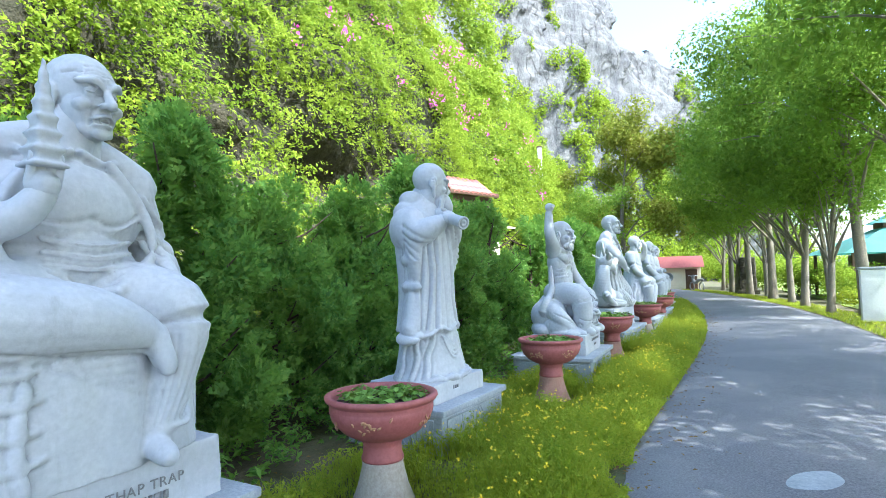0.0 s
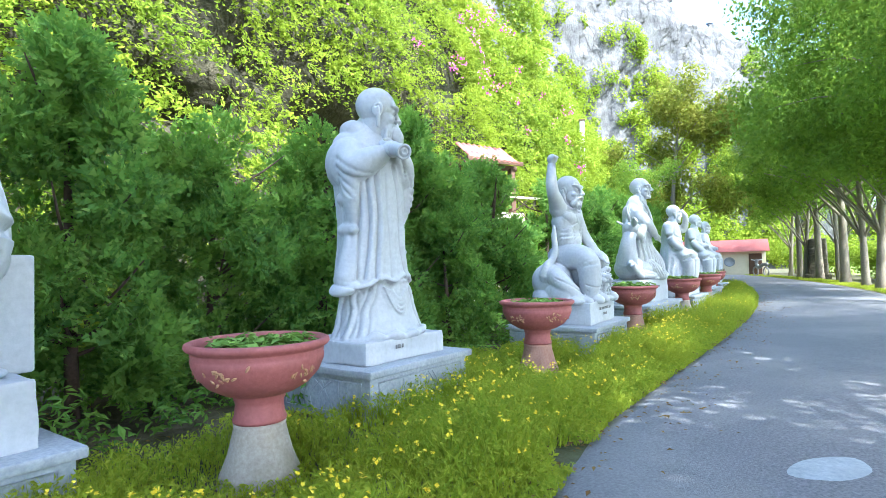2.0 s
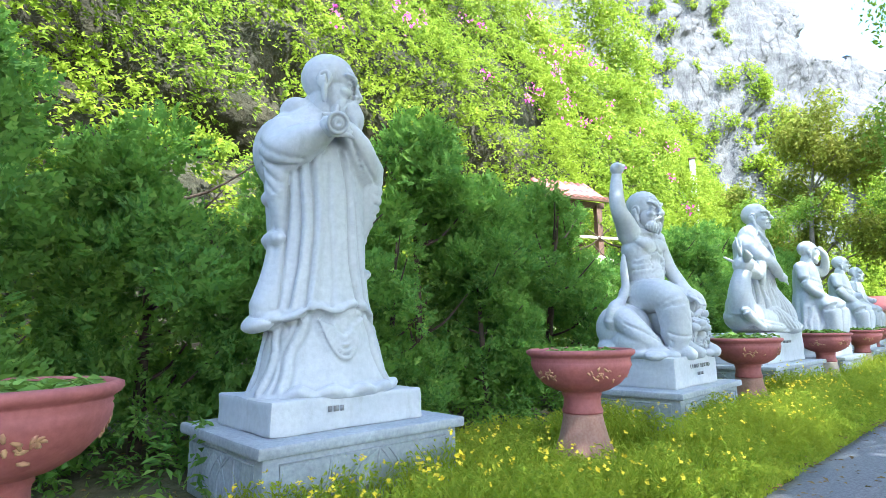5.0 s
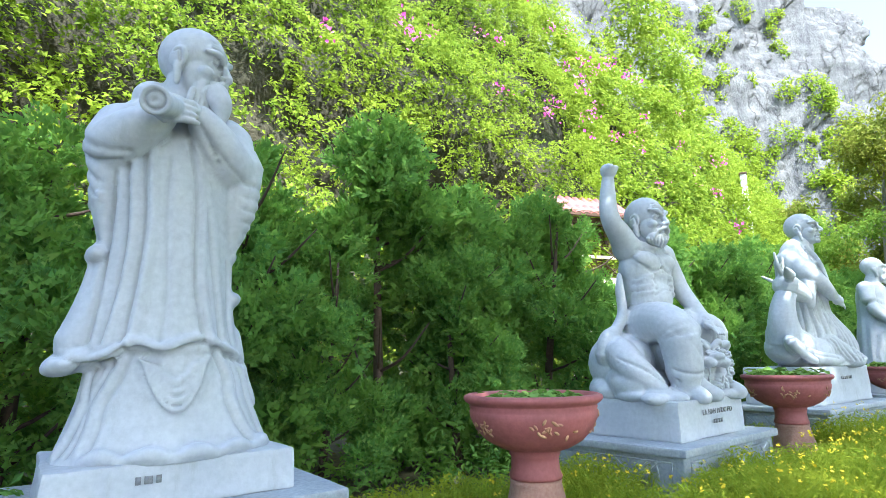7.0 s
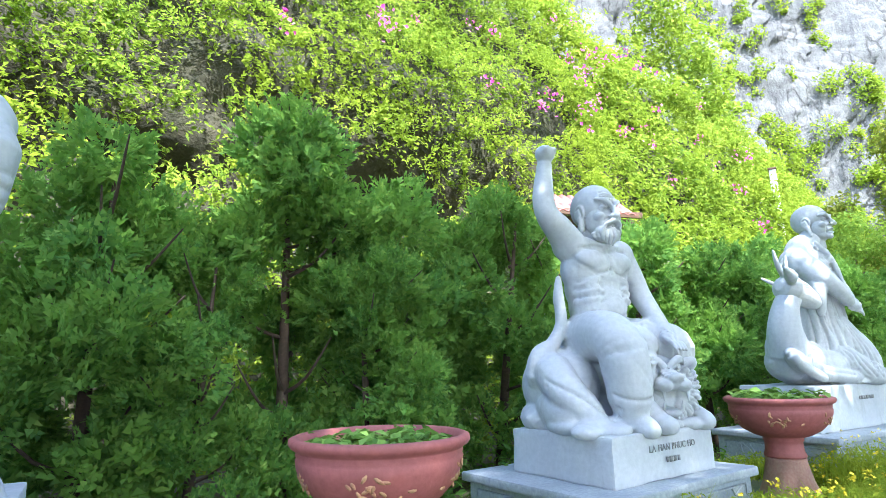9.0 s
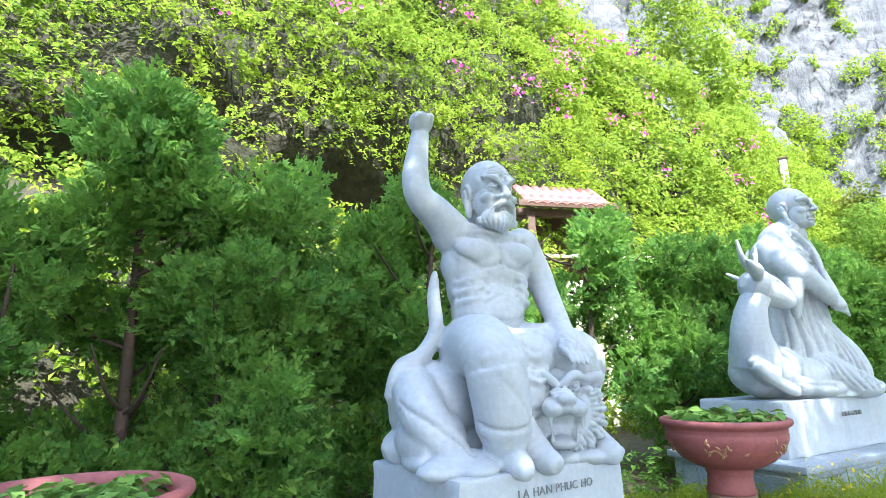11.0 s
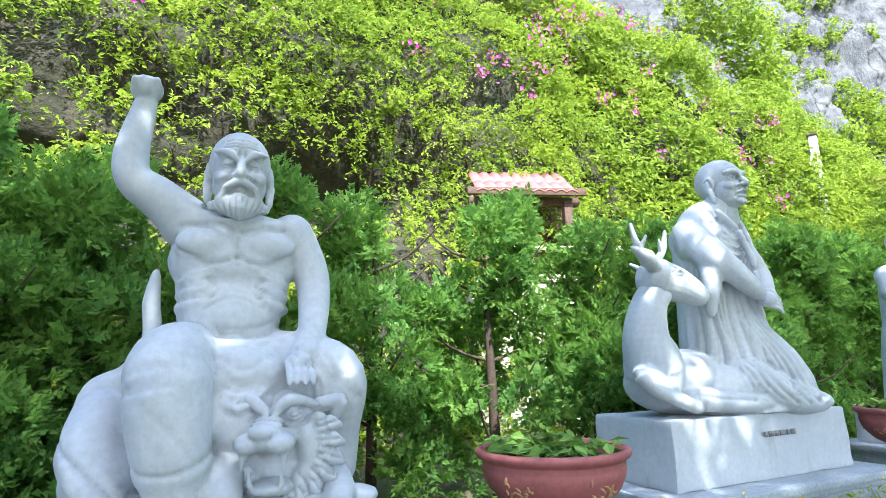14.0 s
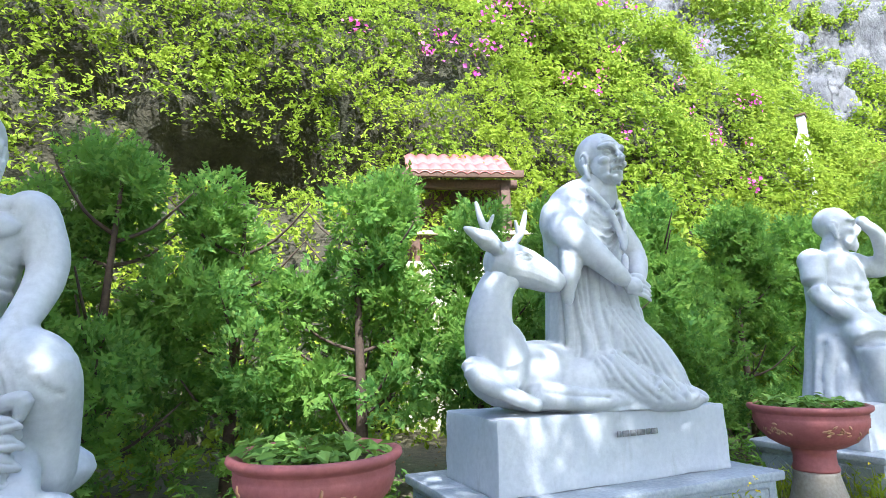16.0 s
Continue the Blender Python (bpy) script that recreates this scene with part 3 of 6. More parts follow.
ROADSIDE = [tree(row(20.0, -3.9), 21, 14.5, 4.5, 0.2, 24000, 0.17, 0.32), tree(row(24.4, -2.6), 22, 13.0, 3.3, 0.15, 14000, 0.18, low=0.3), tree(row(29.9, -1.7), 23, 14.0, 3.9, 0.2, 13000, 0.22, low=0.3)]
for x, y, turn, k, sc in ((21.2, -3.1, 80, 1, 0.85), (34.8, -0.7, 40, 2, 0.95), (38.0, 0.3, 100, 0, 0.9), (42.0, 1.0, 10, 1, 0.9), (22.8, -3.3, 240, 1, 0.8), (26.8, -2.3, 300, 1, 0.95), (32.2, -1.5, 160, 1, 0.9), (36.4, 0.0, 20, 1, 0.9)):
    c = copy_thing(ROADSIDE[k], row(x, y, 0, turn))
    c.scale = (sc, sc, sc)
# unseen trees behind the view, added so their crowns shade the statues
SHADE = [tree(row(7.4, -4.6), 24, 12.5, 3.6, 0.26, 19000, 0.2, 0.45), tree(row(3.4, -4.6), 25, 12.0, 3.6, 0.24, 19000, 0.2, 0.45)]
for x, y, turn, k, sc in ((-0.2, -4.7, 75, 0, 1.0), (-3.8, -4.5, 10, 1, 1.0), (0.5, -5.6, 120, 1, 1.0), (-1.6, -4.2, 220, 1, 0.95), (8.4, -6.2, 200, 1, 0.6)):
    c = copy_thing(SHADE[k], row(x, y, 0, turn))
    c.scale = (sc, sc, sc)
# thinner unseen tree, added to dapple the sun on the monk
tree(row(10.5, -5.1), 27, 11.0, 3.1, 0.2, 10500, 0.2, 0.42)
FINE = tree(row(13.4, -4.9), 26, 11.8, 3.5, 0.22, 36000, 0.11, 0.45)
copy_thing(FINE, row(16.6, -5.4, 0, 140))
tree(row(28, 4.6), 31, 9.6, 2.9, 0.2, 17000, 0.19, 0.22, "broad leafy tree with yellowing leaves at the bend", BENDLEAF)
tree(row(24, 5.4), 32, 5.0, 2.0, 0.12, 14000, 0.13, 0.1, "young bright green tree below the cliff")

# ---- things along the row ----
POT = [(0.0, 0.31), (0.10, 0.31), (0.142, 0.315), (0.146, 0.33), (0.134, 0.36), (0.13, 0.41), (0.132, 0.43), (0.14, 0.44), (0.138, 0.46), (0.2, 0.48), (0.27, 0.52), (0.325, 0.58), (0.352, 0.64), (0.357, 0.675), (0.35, 0.685), (0.357, 0.695), (0.352, 0.705), (0.362, 0.715),
       (0.378, 0.725), (0.388, 0.74), (0.385, 0.757), (0.365, 0.765), (0.345, 0.757), (0.335, 0.73), (0.32, 0.69), (0.0, 0.69)]
STAND = [(0.0, -0.1), (0.245, -0.1), (0.24, -0.04), (0.215, 0.04), (0.175, 0.14), (0.15, 0.24), (0.14, 0.29), (0.142, 0.31), (0.0, 0.31)]


def planter(m, seed, fresh=False, red=False):
    rnd = np.random.default_rng(seed)
    ob = empty("planter", m, "round terracotta bowl planter with faded relief on a cement foot", "planter", "planters along the verge")
    bowl = part("bowl", lathe(POT, 56), CLAY, ob, "red-brown terracotta bowl with ridged rim")
    part("foot", lathe(STAND, 36), REDFOOT if red else CEMENT, ob, "flared red-washed cement foot" if red else "flared mossy cement foot")
    p = np.stack([0.33 * np.sqrt(rnd.random(60)) * np.cos(t := rnd.uniform(0, 6.28, 60)), 0.33 * np.sqrt(rnd.random(60)) * np.sin(t), np.full(60, 0.69)], 1)
    soil = part("soil", lathe([(0.0, 0.715), (0.2, 0.712), (0.338, 0.7), (0.338, 0.66), (0.0, 0.66)], 32), SOIL, ob, "dark potting soil")
    sets = []
    for q in p[:46]:
        k = 9
        d = np.stack([np.cos(a := rnd.uniform(0, 6.28, k)), np.sin(a), rnd.uniform(0.3, 1.2, k)], 1)
        base = q * np.array([0.88, 0.88, 1]) + np.array([0, 0, 0.02])
        pts = base + d * rnd.uniform(0.02, 0.05, (k, 1)) * (1.9 if fresh else 1.1)
        v, f = leaves(pts, d * 0.4 + np.array([0, 0, 0.8]), 0.085 if fresh else 0.075, 0.25, 0.6, 0, rnd)
        sets.append((v, f))
    plant = new("seedling_bed", mesh_of("seedling_bed", *join(sets), SUCCULENT))
    plant.parent = soil
    tagged(plant, "low green rosette seedlings", kind="stuff")
    # faded relief sprigs on the bowl
    bm = bmesh.new()
    for side in range(5):
        q0 = side * 2 * math.pi / 5 - 1.45
        for _ in range(16):
            q, z = q0 + rnd.normal(0, 0.17), 0.6 + rnd.normal(0, 0.02)
            r = 0.325 + (z - 0.58) * 0.45
            g = bmesh.ops.create_icosphere(bm, subdivisions=1, radius=1.0)
            mm = Matrix.Rotation(q, 4, "Z") @ Matrix.Translation((r - 0.001, 0, z)) @ Matrix.Rotation(rnd.uniform(0, 3), 4, "X") @ Matrix.Diagonal((0.006, 0.022, 0.009, 1))
            bmesh.ops.transform(bm, matrix=mm, verts=g["verts"])
    tagged(part("relief", bm, GILT, bowl, "worn ochre leaf relief"), kind="stuff")
    return ob


POTS = ((2.63, 1.17), (5.98, 1.10), (9.50, 1.17), (13.0, 1.2), (16.4, 1.35), (19.8, 1.75), (23.2, 2.3))
for i, (x, y) in enumerate(POTS):
    planter(row(x, y, 0, 37 * i), 50 + i, i >= 2, i in (1, 2))


def pedestal(m, w, d, h, seed):
    ob = empty("pedestal", m, "low grey stone pedestal with a carved border panel", "pedestal", "statue pedestals")
    body = part("body", box(w - 0.08, d - 0.08, h - 0.06, 0.015, rough=0.004, seed=seed, cuts=3), PEDESTAL, ob)
    part("top_slab", box(w, d, 0.06, 0.015, z=h - 0.06, rough=0.004, seed=seed, cuts=3), PEDESTAL, ob)
    rnd = np.random.default_rng(seed)
    for name, ln, px, py, rz in (("front_carving", w - 0.25, 0, -(d - 0.08) / 2, 0), ("side_carving", d - 0.25, -(w - 0.08) / 2, 0, -90)):
        bm = bmesh.new()
        z0, z1 = 0.06, h - 0.1
        tube(bm, [(-ln / 2, 0, z0), (-ln / 2, 0, z1), (ln / 2, 0, z1), (ln / 2, 0, z0), (-ln / 2, 0, z0)], 0.008, 6)
        for _ in range(9):
            x0 = rnd.uniform(-0.42, 0.42) * ln
            tube(bm, curve_pts([(x0, 0, z0), (x0 + rnd.normal(0, 0.05), 0, (z0 + z1) / 2), (x0 + rnd.normal(0, 0.1), 0, z1)], 3), 0.007, 5)
        tagged(part(name, bm, PEDESTAL, body, m=pose(px, py, 0, 0, 0, rz)), kind="stuff")
    return ob


def plinth(m, w, d, h, seed):
    ob = empty("marble_plinth", m, "rough-hewn white marble plinth block under a statue", "plinth", "statue plinths")
    part("block", box(w, d, h, 0.014, rough=0.009, seed=seed, cuts=14, taper=0.985), MARBLE, ob)
    return ob

# ---- statues ----


class Sculpt:
    """Blended masses that become one carved stone mesh."""

    def __init__(self):
        self.bm, self.fine, self.cuts = bmesh.new(), bmesh.new(), []

    def ball(self, c, r, turn=(0, 0, 0), sub=3):
        if isinstance(r, (int, float)):
            r = (r, r, r)
        g = bmesh.ops.create_icosphere(self.bm, subdivisions=sub, radius=1.0)
        bmesh.ops.transform(self.bm, matrix=pose(*c, *turn) @ Matrix.Diagonal((*r, 1)), verts=g["verts"])
        return self

    def limb(self, pts, radii, steps=6, sides=20):
        p = curve_pts(pts, steps)
        k = len(pts) - 1
        rr = [radii[min(int(i / steps), k)] + (radii[min(int(i / steps) + 1, k)] - radii[min(int(i / steps), k)]) * ((i % steps) / steps) for i in range(len(p))]
        tube(self.bm, p, rr, sides)
        return self

    def fold(self, pts, r=0.018):
        tube(self.bm, curve_pts(pts, 4), r, 7)
        return self

    def cut(self, pts, width=0.014, depth=0.012, steps=4):
        """A chiselled line along pts; a negative depth raises a ridge."""
        self.cuts.append((np.array([tuple(p) for p in curve_pts(pts, steps)]), width, depth))
        return self

    def carve(self, me):
        """Chisel the lines laid up by cut() into the finished mesh."""
        n = len(me.vertices)
        co, no = np.empty(n * 3, np.float32), np.empty(n * 3, np.float32)
        me.vertices.foreach_get("co", co)
        me.vertex_normals.foreach_get("vector", no)
        co, no = co.reshape(-1, 3), no.reshape(-1, 3)
        off = np.zeros(n, np.float32)
        for p, w, d in self.cuts:
            idx = np.nonzero(np.all((co > p.min(0) - 0.12) & (co < p.max(0) + 0.12), 1))[0]
            if not len(idx):
                continue
            q, m = co[idx], no[idx]
            best = np.full(len(idx), 9.0)
            for a, b in zip(p, p[1:]):
                ab = b - a
                t = np.clip((q - a) @ ab / (ab @ ab + 1e-9), 0, 1)
                g = q - a - t[:, None] * ab
                along = np.sum(g * m, 1)
                best = np.minimum(best, np.where(np.abs(along) < 0.1, np.sum(g * g, 1) - along ** 2 * 0.96, 9.0))
            off[idx] -= d * np.exp(-best / (w * w))
        co += no * np.clip(off, -0.035, 0.03)[:, None]
        me.vertices.foreach_set("co", co.ravel())
        me.update()

    def block(self, w, d, h, x, y, z):
        b = box(w, d, h, 0.01, x, y, z)
        me = bpy.data.meshes.new("block")
        b.to_mesh(me)
        b.free()
        self.bm.from_mesh(me)
        bpy.data.meshes.remove(me)
        return self

    def robe(self, rings, pleats=11, amp=0.05, phase=0.0, sides=72):
        """Stacked ovals (z, cx, cy, rx, ry) with pleats that deepen downwards."""
        self.rings = rings
        rows_ = []
        n = len(rings)
        for i in range((n - 1) * 4 + 1):
            a, b = rings[min(i // 4, n - 2)], rings[min(i // 4 + 1, n - 1)]
            q = (i - 4 * min(i // 4, n - 2)) / 4
            z, cx, cy, rx, ry = (a[j] + (b[j] - a[j]) * q for j in range(5))
            deep = amp * (1 - i / ((n - 1) * 4)) ** 0.6
            ring = []
            for j in range(sides):
                t = 2 * math.pi * j / sides
                k = 1 + deep * (math.sin(pleats * t + phase + 0.5 * math.sin(3 * z)) + 0.5 * math.sin((pleats * 2 - 3) * t + 2 * z + phase))
                ring.append(self.bm.verts.new((cx + rx * k * math.cos(t), cy + ry * k * math.sin(t), z)))
            rows_.append(ring)
        for a, b in zip(rows_, rows_[1:]):
            for j in range(sides):
                self.bm.faces.new((a[j], a[(j + 1) % sides], b[(j + 1) % sides], b[j]))
        self.bm.faces.new(rows_[0][::-1])
        self.bm.faces.new(rows_[-1])
        return self

    def on_robe(self, angle, z, out=0.0):
        """A point on the last robe; angle 0 is its front, positive to +x."""
        r = self.rings
        i = max(k for k in range(len(r) - 1) if k == 0 or r[k][0] <= z)
        a, b = r[i], r[i + 1]
        q = (z - a[0]) / (b[0] - a[0])
        _, cx, cy, rx, ry = (a[j] + (b[j] - a[j]) * q for j in range(5))
        t = radians(angle)
        return (cx + (rx + out) * math.sin(t), cy - (ry + out) * math.cos(t), z)

    def drape(self, a0, a1, z0, z1, r=0.03, out=-0.012):
        """A soft fold that runs down the robe."""
        for side in (-7, 7):
            self.cut([self.on_robe(side + a0 + (a1 - a0) * k / 4 + 3 * math.sin(k * 1.9 + a0), z0 + (z1 - z0) * k / 4, out) for k in range(5)], 0.011, 0.011)
        return self.fold([self.on_robe(a0 + (a1 - a0) * k / 4 + 3 * math.sin(k * 1.9 + a0), z0 + (z1 - z0) * k / 4, out) for k in range(5)], r)

    def swag(self, a0, a1, z, sag, r=0.026, out=-0.008):
        """A fold that hangs in a bow across the robe."""
        self.cut([self.on_robe(a0 + (a1 - a0) * k / 6, z - r * 1.2 - sag * math.sin(math.pi * k / 6), out) for k in range(7)], 0.01, 0.01)
        return self.fold([self.on_robe(a0 + (a1 - a0) * k / 6, z - sag * math.sin(math.pi * k / 6), out) for k in range(7)], r)

    def head(self, c, s=1.0, turn=0.0, nod=0.0, beard=0.0, frown=0.0, ear=1.0):
        """A bald head that faces -y, then turned about z."""
        m = pose(*c, nod, 0, turn) @ Matrix.Scale(s, 4)
        body, self.bm = self.bm, bmesh.new()

        def line(pts, w, d):
            self.cut([m @ Vector(p) for p in pts], w * s, d * s)

        self.ball((0, 0.02, 0.045), (0.104, 0.13, 0.122)).ball((0, -0.03, -0.035), (0.088, 0.082, 0.102)).ball((0, -0.05, -0.098), (0.064, 0.056, 0.042)).ball((0, -0.094, -0.12), (0.034, 0.022, 0.022))
        self.ball((0, -0.07, 0.055), (0.075, 0.045, 0.05))
        self.limb([(0, 0.02, -0.05), (0, 0.03, -0.19)], [0.072, 0.078])
        self.limb([(0, -0.108, 0.035), (0, -0.132, -0.01), (0, -0.142, -0.03)], [0.011, 0.015, 0.019])
        for k in (-1, 1):
            self.ball((k * 0.02, -0.126, -0.034), (0.014, 0.014, 0.011), sub=2)
            self.limb([(k * 0.012, -0.116, 0.034 - 0.012 * frown), (k * 0.042, -0.113, 0.046), (k * 0.08, -0.08, 0.036 + 0.022 * frown)], [0.013, 0.014, 0.008])
            self.ball((k * 0.039, -0.094, 0.012), (0.024, 0.016, 0.014), sub=2)
            line([(k * 0.016, -0.11, 0.012), (k * 0.038, -0.116, 0.023), (k * 0.064, -0.098, 0.014)], 0.0045, 0.006)
            line([(k * 0.018, -0.11, 0.006), (k * 0.038, -0.112, 0.0), (k * 0.064, -0.095, 0.008)], 0.0045, 0.006)
            self.ball((k * 0.056, -0.078, -0.032), (0.03, 0.032, 0.024), sub=2)
            line([(k * 0.026, -0.12, -0.034), (k * 0.046, -0.108, -0.06), (k * 0.046, -0.094, -0.094)], 0.006, 0.008)
            self.ball((k * 0.101, 0.014, 0.0), (0.016, 0.034, 0.048), (10, 0, 0)).limb([(k * 0.104, 0.008, -0.03), (k * 0.1, -0.002, -0.06 - 0.03 * ear)], [0.016, 0.013])
            line([(k * 0.118, -0.012, -0.02), (k * 0.12, 0.006, 0.03), (k * 0.118, 0.03, 0.02)], 0.006, 0.01)
        self.fold([(-0.034, -0.1, -0.074 - 0.01 * frown), (0, -0.12, -0.066), (0.034, -0.1, -0.074 - 0.01 * frown)], 0.01).fold([(-0.028, -0.1, -0.092), (0, -0.116, -0.095), (0.028, -0.1, -0.092)], 0.01)
        line([(-0.036, -0.108, -0.083 - 0.01 * frown), (0, -0.128, -0.081), (0.036, -0.108, -0.083 - 0.01 * frown)], 0.006, 0.012)
        if frown:
            for k in range(3):
                line([(-0.055, -0.09, 0.066 + 0.02 * k), (-0.02, -0.112, 0.076 + 0.02 * k), (0, -0.114, 0.07 + 0.02 * k), (0.02, -0.112, 0.076 + 0.02 * k), (0.055, -0.09, 0.066 + 0.02 * k)], 0.005, 0.007 * (0.5 + frown))
            for k in (-1, 1):
                line([(k * 0.009, -0.12, 0.06), (k * 0.007, -0.126, 0.03)], 0.005, 0.009 * frown)
        if beard:
            self.ball((0, -0.066, -0.115), (0.08, 0.054, 0.045 + 0.05 * beard))
            for k in range(-5, 6):
                top, low = -0.1 - 0.004 * abs(k), -0.165 - 0.09 * beard + 0.008 * abs(k)
                self.limb([(k * 0.017, -0.106 + abs(k) * 0.009, top), (k * 0.018, -0.12 + abs(k) * 0.012, (top + low) / 2), (k * 0.012, -0.1 + abs(k) * 0.009, low)], [0.013, 0.014, 0.008], 3, 8)
                line([(k * 0.017 + 0.008, -0.115 + abs(k) * 0.009, top), (k * 0.018 + 0.008, -0.132 + abs(k) * 0.012, (top + low) / 2), (k * 0.012 + 0.004, -0.11 + abs(k) * 0.009, low)], 0.004, 0.006)
            for k in (-1, 1):
                self.limb([(0.006 * k, -0.134, -0.056), (0.045 * k, -0.114, -0.075), (0.066 * k, -0.09, -0.125)], [0.011, 0.012, 0.007])
        return self.keep_fine(body, m)

    def keep_fine(self, body, m):
        """Lay aside what was just modelled, placed by m, to be carved more finely."""
        me = bpy.data.meshes.new("detail")
        bmesh.ops.transform(self.bm, matrix=m, verts=self.bm.verts[:])
        self.bm.to_mesh(me)
        self.bm.free()
        self.bm = body
        self.fine.from_mesh(me)
        bpy.data.meshes.remove(me)
        return self

    def beast(self, c, s, turn):
        """A snarling lion's head with a curled mane, facing -y before the turn."""
        body, self.bm = self.bm, bmesh.new()
        self.ball((0, 0.1, 0.02), (0.19, 0.19, 0.19)).ball((0, -0.09, 0.01), (0.1, 0.14, 0.055)).ball((0, -0.05, -0.17), (0.09, 0.13, 0.035)).ball((0, 0.04, -0.1), (0.13, 0.1, 0.12))
        self.ball((0, -0.22, 0.045), (0.05, 0.035, 0.03), sub=2)
        for k in (-1, 1):
            self.ball((k * 0.06, -0.18, 0.0), (0.055, 0.06, 0.042), sub=2).ball((k * 0.085, -0.08, 0.1), (0.035, 0.035, 0.03), sub=2)
            self.limb([(k * 0.02, -0.12, 0.11), (k * 0.08, -0.12, 0.155), (k * 0.16, -0.04, 0.13)], [0.022, 0.026, 0.014])
            self.limb([(k * 0.075, -0.19, -0.025), (k * 0.078, -0.195, -0.095)], [0.016, 0.005], 2, 7).limb([(k * 0.06, -0.15, -0.15), (k * 0.06, -0.16, -0.095)], [0.013, 0.005], 2, 7)
            self.limb([(k * 0.12, -0.05, 0.02), (k * 0.14, -0.03, -0.08), (k * 0.1, -0.04, -0.16)], [0.045, 0.045, 0.035])
            self.limb([(k * 0.15, 0.02, 0.12), (k * 0.25, 0.0, 0.14), (k * 0.22, 0.02, 0.07)], [0.035, 0.03, 0.02])
        for k in range(3):
            self.fold([(-0.05, -0.13 - 0.03 * k, 0.075 - 0.012 * k), (0, -0.15 - 0.03 * k, 0.085 - 0.012 * k), (0.05, -0.13 - 0.03 * k, 0.075 - 0.012 * k)], 0.011)
        m = pose(*c, 0, 0, turn) @ Matrix.Scale(s, 4)
        for k in range(30):
            q = -0.5 + k * 0.142
            r = 0.19 + 0.03 * (k % 2)
            x, z = r * math.cos(q), -0.02 - r * math.sin(q)
            self.limb([(x * 0.8, -0.02, z * 0.8), (x * 1.02, -0.045, z * 1.02), (x * 1.2, -0.01, z * 1.14 - 0.02)], [0.03, 0.034, 0.016], 3, 8)
            self.cut([m @ Vector(p) for p in ((x * 0.8 + 0.02, -0.05, z * 0.8), (x * 1.02 + 0.02, -0.07, z * 1.02), (x * 1.2, -0.03, z * 1.14))], 0.008, 0.012)
        for k in (-1, 1):
            self.cut([m @ Vector(p) for p in ((k * 0.055, -0.11, 0.095), (k * 0.085, -0.115, 0.115), (k * 0.12, -0.09, 0.1))], 0.008, 0.012)
            self.cut([m @ Vector(p) for p in ((k * 0.055, -0.11, 0.085), (k * 0.085, -0.115, 0.075), (k * 0.12, -0.09, 0.095))], 0.008, 0.012)
        return self.keep_fine(body, pose(*c, 0, 0, turn) @ Matrix.Scale(s, 4))

    def hand(self, c, direction, s=1.0):
        body, self.bm = self.bm, bmesh.new()
        c, d = Vector(c), Vector(direction).normalized()
        side = d.cross(Vector((0, -1, 0.3))).normalized()
        self.ball(c, (0.045 * s, 0.05 * s, 0.045 * s), sub=2)
        for k in (-1.5, -0.5, 0.5, 1.5):
            a = c + side * 0.026 * k * s
            self.limb([a, a + d * 0.06 * s + Vector((0, -0.012, 0)), a + d * 0.1 * s + Vector((0, 0, -0.012))], [0.0125 * s, 0.0115 * s, 0.009 * s], 2, 8)
        return self.keep_fine(body, Matrix.Identity(4))

    def finish(self, m, label, voxel=0.0115, name="statue"):
        whole = bmesh.new()
        for bm, size, soft in ((self.bm, voxel, 3), (self.fine, voxel * 0.6, 2)):
            me = bpy.data.meshes.new("raw")
            bmesh.ops.recalc_face_normals(bm, faces=bm.faces[:])
            bm.to_mesh(me)
            bm.free()
            raw = new("raw", me)
            mod = raw.modifiers.new("blend", "REMESH")
            mod.mode, mod.voxel_size = "VOXEL", size
            sm = raw.modifiers.new("soften", "SMOOTH")
            sm.factor, sm.iterations = 0.5, soft
            deps = bpy.context.evaluated_depsgraph_get()
            deps.update()
            got = bpy.data.meshes.new_from_object(raw.evaluated_get(deps))
            bpy.data.objects.remove(raw)
            whole.from_mesh(got)
            bpy.data.meshes.remove(got)
        done = bpy.data.meshes.new(name)
        whole.to_mesh(done)
        whole.free()
        done.name = name
        self.carve(done)
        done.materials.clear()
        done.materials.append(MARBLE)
        smooth(done)
        ob = new(name, done)
        ob.matrix_world = m
        return tagged(ob, label, "statue")


